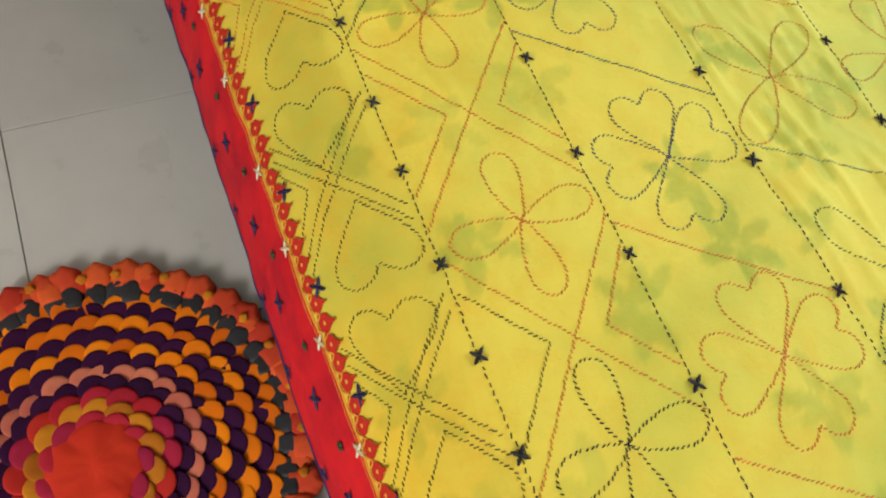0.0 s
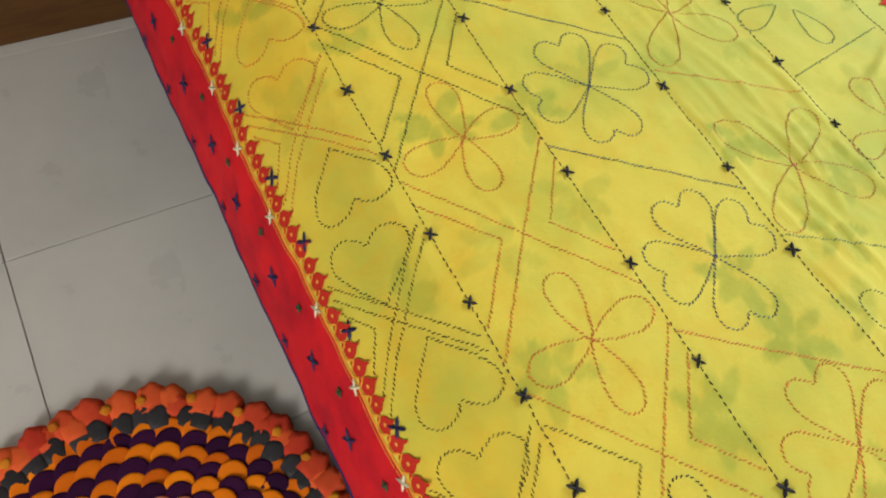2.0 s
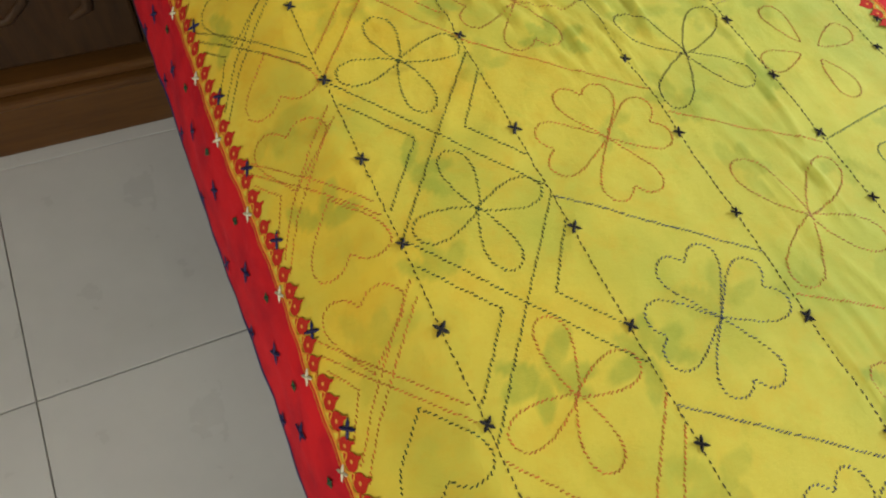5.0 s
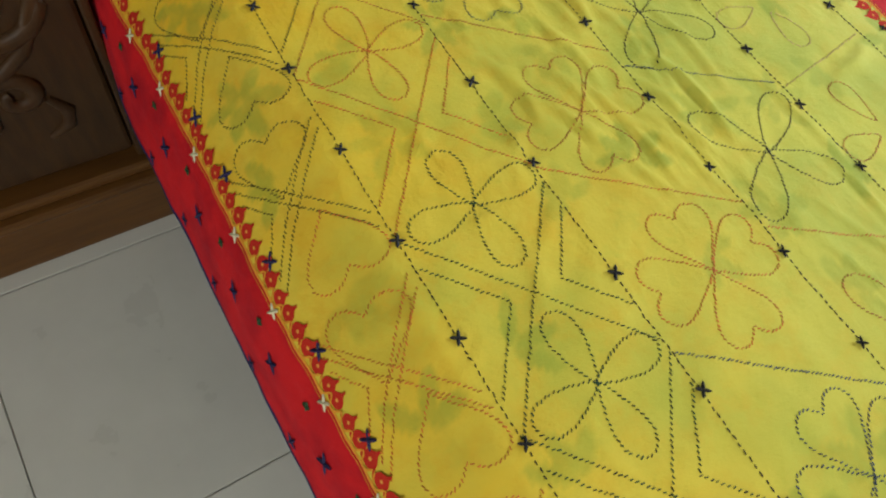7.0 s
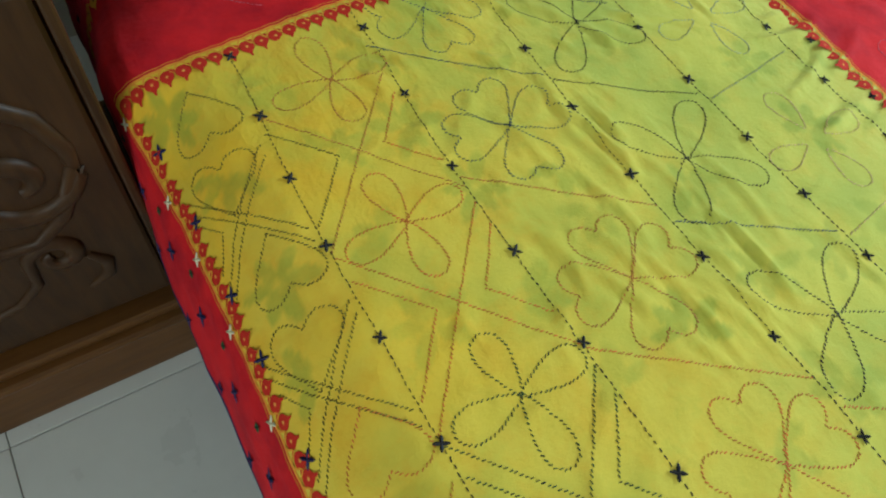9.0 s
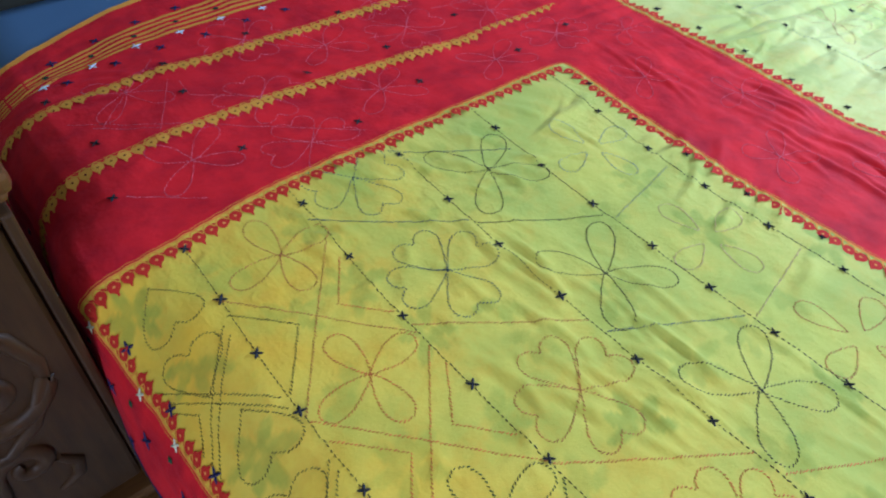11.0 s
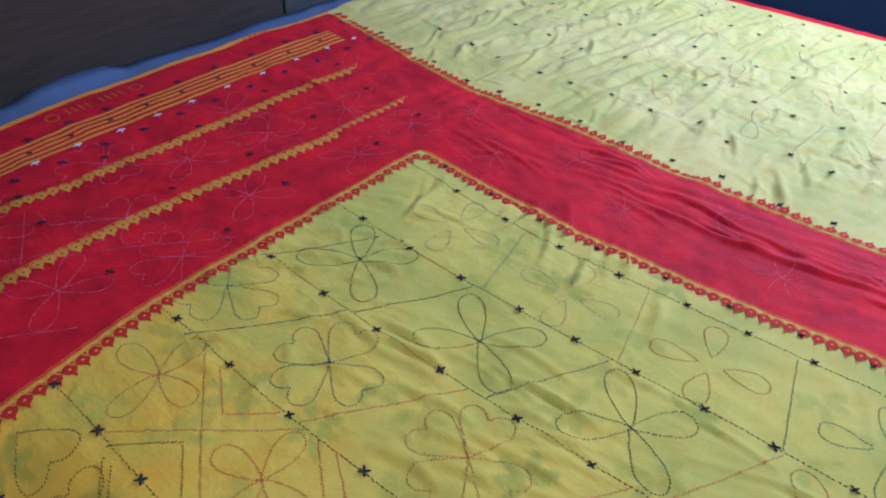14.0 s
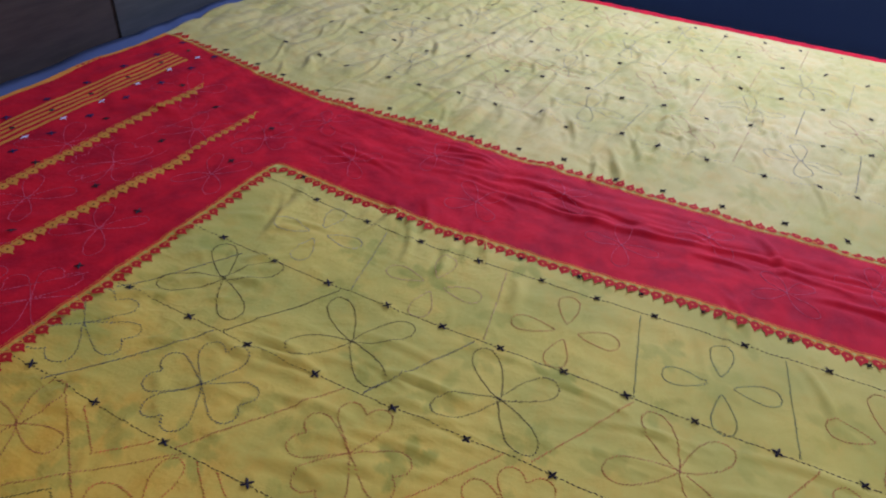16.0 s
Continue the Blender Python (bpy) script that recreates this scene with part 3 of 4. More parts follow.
for v, mat in ((-0.191, OLIVE), (-0.382, OLIVE), (-0.553, REDTHREAD), (-0.741, REDTHREAD), (-0.940, OLIVE), (-1.127, OLIVE), (-1.32, OLIVE)):
    for d in (0.006, -0.008):
        motif("stitched_line", [[(-0.098, v + 0.052 + d), (-0.002, v - 0.056 + d)]], mat)
        motif("stitched_line", [[(-0.098, v - 0.058 + d), (-0.002, v + 0.056 + d)]], mat)
    motif("stitched_line", [[(-0.098, v + 0.03), (-0.074, v), (-0.098, v - 0.034)]], mat)
# second stripe: four-petal flowers between crossings
for v, mat in ((-0.083, BROWN), (-0.274, REDTHREAD), (-0.462, DARKGREEN), (-0.639, DARKGREEN), (-0.815, REDTHREAD), (-1.03, REDTHREAD), (-1.214, BLACK)):
    flower(0.079 + 0.02 * smooth(-0.3, 0, v), v, mat, UPRIGHT, 0.064)
for v, one, two, inner in ((-0.181, BROWN, BROWN, REDTHREAD), (-0.367, REDTHREAD, REDTHREAD, REDTHREAD), (-0.554, DARKGREEN, DARKGREEN, DARKGREEN), (-0.732, DARKGREEN, DARKGREEN, DARKGREEN), (-0.924, REDTHREAD, REDTHREAD, REDTHREAD), (-1.13, REDTHREAD, REDTHREAD, REDTHREAD)):
    motif("stitched_line", [[(0.004, v + 0.088), (0.078, v), (0.147, v - 0.082)]], one)
    motif("stitched_line", [[(0.148, v + 0.084), (0.078, v), (0.004, v - 0.092)]], two)
    motif("stitched_line", [[(0.006, v + 0.060), (0.057, v + 0.002), (0.006, v - 0.062)]], OLIVE if v in (-0.181, -1.13) else inner)
    motif("stitched_line", [[(0.147, v + 0.056), (0.106, v), (0.147, v - 0.048)]], inner)
# third stripe: four-heart clovers with slanting lines
for v, mat in ((-0.032, SLATE), (-0.218, SLATE), (-0.42, BROWN), (-0.611, REDTHREAD), (-0.805, INDIGO), (-1.013, INDIGO), (-1.2, REDTHREAD)):
    if v > -0.05:
        clover(0.240, v, mat, 0.062, 0, (5, 176, 268))
    else:
        clover(0.231, v, mat)
for v, mat in ((-0.057, SLATE), (-0.252, BROWN), (-0.455, REDTHREAD), (-0.65, INDIGO), (-0.852, INDIGO), (-1.055, REDTHREAD), (-1.25, REDTHREAD)):
    motif("stitched_line", [[(0.150, v), (0.308, v - 0.116)]], mat, step=0.0037, length=0.0040, width=0.0016, slant=0.7)
# fourth stripe: large flowers with slanting lines
for v, mat in ((-0.117, BLACK), (-0.334, BLACK), (-0.539, BLACK), (-0.752, BROWN), (-0.966, BROWN), (-1.175, DARKGREEN)):
    flower(0.377 + 0.018 * smooth(-0.3, -0.1, v), v, mat, SLANT, 0.084, 0.040)
for v, mat in ((-0.016, SLATE), (-0.183, BLACK), (-0.39, INDIGO), (-0.601, REDTHREAD), (-0.812, REDTHREAD), (-1.023, TEAL), (-1.235, BLACK)):
    motif("stitched_line", [[(0.312, v), (0.455, v - 0.086)]], mat, step=0.0037, length=0.0040, width=0.0016, slant=0.7)
# fifth stripe: flowers of four loose petals
for v, mat in ((-0.17, ASH), (-0.378, TAN), (-0.577, BROWN), (-0.78, TEAL), (-0.975, BROWN), (-1.18, TEAL)):
    flower(0.532 + 0.02 * smooth(-0.4, -0.15, v), v, mat, (96, 4, -82, 184), 0.058, 0.034, 0.016)
for v, mat in ((-0.27, ASH), (-0.472, TAN), (-0.672, TEAL), (-0.865, TEAL), (-1.07, BROWN)):
    motif("stitched_line", [[(0.612, v + 0.01), (0.462, v - 0.012)]], mat)
# running lines along the columns of crosses
for u in (0.003, 0.149, 0.308, 0.459, 0.618):
    motif("running_line", [[(u + 0.012 * smooth(-0.25, 0, v), v) for v in np.linspace(-0.01, -1.46, 40)]], BLACK, step=0.0062, length=0.0040, width=0.0014)
# far panel: faded motifs
for u, ys in ((1.235, (0.02, -0.2, -0.42, -0.64, -0.86, -1.08)), (1.435, (0.12, -0.1, -0.31, -0.53, -0.75, -0.97)), (1.65, (0.02, -0.2, -0.42, -0.64, -0.86)), (1.86, (-0.1, -0.31, -0.53, -0.75))):
    for k, v in enumerate(ys):
        mat = (ASH, TAN, ASH, TAN)[(k + int(u * 10)) % 4]
        flower(u, v, mat, SLANT if k % 2 else UPRIGHT, 0.075, 0.036)
        motif("stitched_line", [[(u - 0.09, v - 0.095), (u + 0.09, v - 0.115)]], mat)
# brown creases of the far panel, their shade drawn as two lines of thread
for dv in (0.0, 0.022):
    motif("stitched_line", [[(1.385 - dv, -0.11 - dv), (1.41 - dv, -0.36)]], BROWN)
for u in (1.13, 1.33, 1.545, 1.765):
    motif("running_line", [[(u, v) for v in np.linspace(0.5, -1.3, 40)]], ASH, step=0.0075, length=0.0042, width=0.0012)
# pale motifs on the red end piece and on the red band
for u, v, kind in ((0.095, 0.122, 0), (0.398, 0.118, 0), (0.24, 0.20, 1), (0.09, 0.325, 0), (0.545, 0.27, 1), (0.24, 0.055, 1), (0.40, 0.29, 0), (0.60, 0.09, 0), (0.70, 0.24, 0), (0.55, 0.38, 0), (0.75, 0.10, 1), (0.30, 0.375, 1), (0.80, 0.36, 0)):
    (clover if kind else flower)(*((u, v, PINK) if kind else (u, v, PINK, SLANT, 0.072)), width=0.0015)
for u0, v0, u1, v1 in ((-0.002, 0.299, 0.131, 0.196), (0.131, 0.196, 0.318, 0.035), (0.154, 0.325, 0.088, 0.205), (0.165, 0.31, 0.160, 0.265), (0.02, 0.27, 0.095, 0.212), (0.0, 0.115, 0.075, 0.045), (0.293, 0.369, 0.397, 0.278), (0.16, 0.265, 0.20, 0.24), (0.47, 0.27, 0.62, 0.23), (0.62, 0.30, 0.80, 0.27), (0.03, 0.26, 0.16, 0.40)):
    motif("stitched_line", [[(u0, v0), (u1, v1)]], PINK, width=0.0015)
for k, v in enumerate(np.arange(-1.35, 0.05, 0.125)):
    flower(0.765 + 0.10 * (k % 2), float(v), PINK, SLANT if k % 3 else UPRIGHT, 0.058, 0.030, width=0.0015)

# ---- crosses ----


def cross_mesh(name, mat, size, wide, four=True):
    verts, faces = [], []
    for k, turn in enumerate((45, -45) if four else (0, 90)):
        c, s = math.cos(radians(turn + 4)), math.sin(radians(turn + 4))
        sec = []
        for x, w, z in ((-1, 0.35, 0.0002), (-0.55, 1, 0.0011), (0, 0.8, 0.0016), (0.55, 1, 0.0011), (1, 0.35, 0.0002)):
            x, w = x * size / 2, w * wide / 2
            sec.append([(x * c + w * s, x * s - w * c, 0), (x * c, x * s, z + k * 0.0005), (x * c - w * s, x * s + w * c, 0)])
        for ring in sec:
            for p in ring:
                verts.append(p)
        o = k * 15
        for i in range(4):
            for j in range(2):
                a = o + i * 3 + j
                faces.append((a, a + 3, a + 4, a + 1))
    me = bpy.data.meshes.new(name)
    me.from_pydata(verts, [], faces)
    me.materials.append(mat)
    return me


def lay(name, me, u, v, turn=0.0, size=1.0, label="", lift=0.0014):
    p, a, b, n = frame_at(u, v)
    m = Matrix((a, b, n)).transposed().to_4x4()
    m.translation = p + n * lift
    ob = new(name, me)
    ob.parent = saree
    ob.matrix_basis = m @ pose(0, 0, 0, 0, 0, turn) @ Matrix.Diagonal((size, size, 1, 1))
    return tagged(ob, label) if label else ob


BLACK_CROSS = cross_mesh("cross_stitch", BLACK, 0.0142, 0.0034)
NAVY_CROSS = cross_mesh("cross_stitch", NAVY, 0.0175, 0.0036)
WHITE_CROSS = cross_mesh("cross_stitch", WHITE, 0.0150, 0.0034)
PALE_CROSS = cross_mesh("cross_stitch", PALE, 0.0165, 0.0030)
GREEN_CROSS = cross_mesh("cross_stitch", DARKGREEN, 0.010, 0.0042)
columns = {
    0.003: (-0.012, -0.099, -0.182, -0.264, -0.365, -0.464, -0.558, -0.649, -0.727, -0.808, -0.893, -0.961, -1.045, -1.119, -1.192, -1.27, -1.35),
    0.150: (-0.034, -0.132, -0.237, -0.347, -0.45, -0.572, -0.685, -0.782, -0.885, -0.987, -1.084, -1.194, -1.30, -1.40),
    0.307: (-0.029, -0.128, -0.225, -0.326, -0.433, -0.526, -0.627, -0.724, -0.833, -0.941, -1.039, -1.17, -1.27, -1.37),
    0.459: (-0.056, -0.152, -0.247, -0.342, -0.426, -0.509, -0.595, -0.675, -0.758, -0.852, -0.944, -1.04, -1.13, -1.23),
    0.619: (-0.117, -0.219, -0.318, -0.414, -0.514, -0.597, -0.680, -0.802, -0.907, -1.01, -1.11, -1.21),
    0.654: (-0.06, -0.164, -0.263, -0.363, -0.469, -0.561, -0.653, -0.741, -0.858, -0.957, -1.06, -1.17),
}
for u, places in columns.items():
    for v in places:
        lay("cross_stitch", BLACK_CROSS, u + 0.012 * smooth(-0.25, 0, v), v, rng.gauss(0, 9), rng.uniform(0.85, 1.1) * (0.8 if u == 0.654 else 1))
far_columns = {
    0.985: (0.42, 0.33, 0.24, 0.13, 0.032, -0.06, -0.15, -0.25, -0.35, -0.44, -0.54, -0.64, -0.74, -0.84, -0.94, -1.04),
    1.130: (0.33, 0.22, 0.12, 0.024, -0.07, -0.152, -0.235, -0.327, -0.417, -0.516, -0.589, -0.689, -0.789, -0.883, -0.974, -1.07, -1.17),
    1.328: (0.31, 0.216, 0.10, 0.013, -0.09, -0.19, -0.29, -0.393, -0.479, -0.56, -0.664, -0.753, -0.895, -0.993, -1.09),
    1.540: (0.22, 0.12, 0.02, -0.077, -0.182, -0.263, -0.342, -0.434, -0.527, -0.618, -0.716, -0.806, -0.901, -0.998, -1.1),
    1.762: (0.09, 0.0, -0.118, -0.20, -0.281, -0.389, -0.511, -0.60, -0.70, -0.80, -0.90, -1.0),
    1.930: (-0.05, -0.15, -0.25, -0.35, -0.45, -0.55, -0.65, -0.75, -0.85, -0.95),
}
for u, places in far_columns.items():
    for v in places:
        lay("cross_stitch", BLACK_CROSS, u + rng.gauss(0, 0.006), v + rng.gauss(0, 0.006), rng.gauss(0, 9), rng.uniform(0.9, 1.15))
for k in range(17):
    v = -0.044 - k * 0.0865
    lay("cross_stitch", NAVY_CROSS, -0.097, v - 0.02 + rng.gauss(0, 0.004), rng.gauss(12, 10))
    lay("cross_stitch", WHITE_CROSS, -0.121, v + 0.028 + rng.gauss(0, 0.004), rng.gauss(0, 10), 1.0, "pale thread cross")
    lay("cross_stitch", NAVY_CROSS, -0.166, v - 0.005 + rng.gauss(0, 0.004), rng.gauss(0, 10), 1.25)
    lay("cross_stitch", GREEN_CROSS, -0.145, v + 0.035, rng.gauss(0, 20))
    lay("cross_stitch", NAVY_CROSS, -0.213, v + 0.03 + rng.gauss(0, 0.006), rng.gauss(0, 20))
for u in (-0.16, 0.005, 0.165, 0.322, 0.48, 0.65, 0.80):
    for v in (0.098, 0.25, 0.385):
        lay("cross_stitch", BLACK_CROSS, u + rng.gauss(0, 0.012), v + rng.gauss(0, 0.018), rng.gauss(0, 15))
for k in range(13):
    u = 0.005 + k * 0.075
    lay("cross_stitch", PALE_CROSS, u, 0.447 + rng.gauss(0, 0.003), rng.gauss(45, 8), 1.0, "pale blue thread cross")
    lay("cross_stitch", NAVY_CROSS, u + 0.03, 0.422, rng.gauss(0, 15))
    lay("cross_stitch", GREEN_CROSS, u + 0.01, 0.483, rng.gauss(0, 15))
    lay("cross_stitch", NAVY_CROSS, u + 0.03, 0.522, rng.gauss(0, 15))

# ---- printed borders ----


def drop_mesh(name, mat, eye, size):
    """A round bud with a small eye, a thin curled tip along +y and a leaf beside its head."""
    outer = [(0.35 * math.sin(radians(t)), 0.40 + 0.35 * math.cos(radians(t))) for t in range(40, 321, 20)]
    outer += [(-0.10, 0.74), (-0.01, 0.84), (0.05, 1.02), (0.13, 0.98), (0.13, 0.80)]
    n = len(outer)
    outer = [(x * size, y * size, 0.0002) for x, y in outer]
    inner = [(0.075 * size * math.sin(2 * math.pi * (k + 2) / n), (0.41 + 0.075 * math.cos(2 * math.pi * (k + 2) / n)) * size, 0.0004) for k in range(n)]
    verts = outer + inner
    faces = [(k, n + k, n + (k + 1) % n, (k + 1) % n) for k in range(n)] + [tuple(range(2 * n - 1, n - 1, -1))]
    marks = [0] * n + [1]
    b = len(verts)
    leaf = [(-0.22, 0.06), (-0.34, 0.10), (-0.48, 0.24), (-0.50, 0.42), (-0.42, 0.34), (-0.30, 0.22)]
    verts += [(x * size, y * size, 0.0003) for x, y in leaf]
    faces.append(tuple(range(b + 5, b - 1, -1)))
    marks.append(0)
    me = bpy.data.meshes.new(name)
    me.from_pydata(verts, [], faces)
    me.materials.append(mat)
    me.materials.append(eye)
    me.polygons.foreach_set("material_index", marks)
    return me


def ribbon(name, line, wide, mat, label="", lift=0.0004):
    p = np.array(line)
    verts, faces = [], []
    for k in range(len(p)):
        w = p[min(k + 1, len(p) - 1)] - p[max(k - 1, 0)]
        w = w / np.hypot(*w)
        side = np.array([-w[1], w[0]]) * wide * 0.5
        for q in (p[k] - side, p[k] + side):
            f = frame_at(float(q[0]), float(q[1]))
            verts.append(f[0] + f[3] * lift)
        if k:
            a = len(verts) - 4
            faces.append((a, a + 2, a + 3, a + 1))
    return mesh_part(name, verts, faces, mat, saree, label, True)


BUD = drop_mesh("border_bud", REDPRINT, EYEPRINT, 0.0228)
GOLDBUD = drop_mesh("gold_bud", GOLDPRINT, DARKPRINT, 0.0240)
PERIOD = 0.0172
for k in range(83):
    lay("border_bud", BUD, EDGE_LEFT + 0.003, -0.012 - k * PERIOD + rng.gauss(0, 0.0008), -90 + rng.gauss(0, 5), rng.uniform(0.92, 1.06), lift=0.0006)
for k in range(45):
    lay("border_bud", BUD, -0.103 + k * PERIOD, EDGE_TOP - 0.004, 180 + rng.gauss(0, 5), rng.uniform(0.92, 1.06), lift=0.0006)
for k in range(82):
    lay("border_bud", BUD, EDGE_BAND - 0.004, -0.02 - k * PERIOD, 90 + rng.gauss(0, 5), rng.uniform(0.92, 1.06), lift=0.0006)
for k in range(88):
    lay("border_bud", BUD, EDGE_RIGHT + 0.004, 0.56 - k * PERIOD * 1.1, -90 + rng.gauss(0, 5), rng.uniform(0.95, 1.1), lift=0.0006)
for v0, end in ((0.198, 0.82), (0.363, 0.835)):
    for k in range(int((end + 0.2) / 0.0178)):
        u = -0.2 + k * 0.0178
        lay("gold_bud", GOLDBUD, u, v0, 180 + rng.gauss(0, 4), rng.uniform(0.92, 1.05) * (0.6 if u > 0.62 and v0 < 0.3 else 1), lift=0.0006)
    ribbon("gold_line", [(u, v0 + 0.003) for u in np.linspace(-0.22, end, 90)], 0.0010, GOLDPRINT)
    ribbon("gold_scallop", [(u, v0 + 0.001 + 0.002 - 0.0075 * abs(math.sin(math.pi * (u + 0.2) / 0.0178)) ** 2) for u in np.linspace(-0.21, end, int((end + 0.21) / 0.0022))], 0.0022, GOLDPRINT)
for v0 in (0.458, 0.471, 0.484, 0.497, 0.510):
    ribbon("gold_stripe", [(u, v0 + 0.0006 * math.sin(u * 60)) for u in np.linspace(-0.22, 0.885, 100)], 0.0062, GOLDPRINT)
ribbon("gold_edge", [(u, V1 - 0.006) for u in np.linspace(-0.23, 0.95, 110)], 0.0125, GOLDLINE)
def cusp(s, period):
    """Depth of a scallop that dips between one bud and the next."""
    return 0.0015 + 0.0095 * abs(math.sin(math.pi * s / period)) ** 4


STEP = PERIOD / 8
ribbon("border_scallop", [(EDGE_LEFT + cusp(k * STEP, PERIOD), -0.012 - k * STEP) for k in range(82 * 8)], 0.0019, GOLDLINE, lift=0.0012)
ribbon("border_scallop", [(-0.103 + k * STEP, EDGE_TOP - cusp(k * STEP, PERIOD)) for k in range(44 * 8)], 0.0019, GOLDLINE, lift=0.0012)
ribbon("border_scallop", [(EDGE_BAND - cusp(k * STEP, PERIOD), -0.02 - k * STEP) for k in range(81 * 8)], 0.0019, GOLDLINE, lift=0.0012)
ribbon("border_scallop", [(EDGE_RIGHT + cusp(k * STEP, PERIOD), 0.56 - k * STEP * 1.1) for k in range(87 * 8)], 0.0019, GOLDLINE, lift=0.0012)
for off, wide in ((0.0, 0.0027), (0.0042, 0.0008)):
    wave = [(0.0006 * math.sin(k * 1.3)) for k in range(170)]
    ribbon("border_line", [(EDGE_LEFT - off + w, v) for w, v in zip(wave, np.linspace(0.0, V0 + 0.01, 170))], wide, GOLDLINE)
    ribbon("border_line", [(u, EDGE_TOP + off + w) for w, u in zip(wave, np.linspace(-0.117, EDGE_BAND, 170))], wide, GOLDLINE)
    ribbon("border_line", [(EDGE_BAND + off + w, v) for w, v in zip(wave, np.linspace(0.004, V0 + 0.01, 170))], wide, GOLDLINE)
    ribbon("border_line", [(EDGE_RIGHT - off + w, v) for w, v in zip(wave, np.linspace(0.58, V0 + 0.01, 170))], wide, GOLDLINE)
ribbon("blue_hem", [(U0 + 0.004, v) for v in np.linspace(V1 - 0.02, V0 + 0.01, 160)], 0.006, BLUEHEM, "narrow blue hem")
# unreadable maker's stamp on the end piece
for u in (0.325, 0.495):
    ribbon("stamp_ring", [(u + 0.011 * math.cos(a), 0.556 + 0.011 * math.sin(a)) for a in np.linspace(0, 6.28, 20)], 0.0035, STAMP)
for k in range(9):
    if k != 4:
        u = 0.355 + k * 0.0135
        ribbon("stamp_bar", [(u, 0.547), (u, 0.556), (u, 0.566)], 0.0045, STAMP)

# ---- carved bedside cabinet ----


def tube(points, radius, flat=1.0, sides=8):
    """A tapering half-round moulding in the xz plane, swelling towards -y."""
    verts, faces, n = [], [], len(points)
    for k, (x, z) in enumerate(points):
        x0, z0 = points[max(k - 1, 0)]
        x1, z1 = points[min(k + 1, n - 1)]
        d = math.hypot(x1 - x0, z1 - z0) or 1
        sx, sz = -(z1 - z0) / d, (x1 - x0) / d
        r = radius * (0.35 + 0.65 * math.sin(math.pi * min(1, max(0.02, 0.1 + 0.8 * k / (n - 1)))))
        for j in range(sides + 1):
            a = math.pi * j / sides
            verts.append((x + sx * r * math.cos(a), -r * flat * math.sin(a), z + sz * r * math.cos(a)))
    for k in range(n - 1):
        for j in range(sides):
            a = k * (sides + 1) + j
            faces.append((a, a + 1, a + sides + 2, a + sides + 1))
    return verts, faces


def scroll(cx, cz, r, turns, start, flip=1, tail=None):
    pts = []
    for k in range(30):
        t = k / 29
        a = start + flip * turns * 2 * math.pi * t
        q = r * (0.22 + 0.78 * t)
        pts.append((cx + q * math.cos(a), cz + q * math.sin(a)))
    return pts + (tail or [])


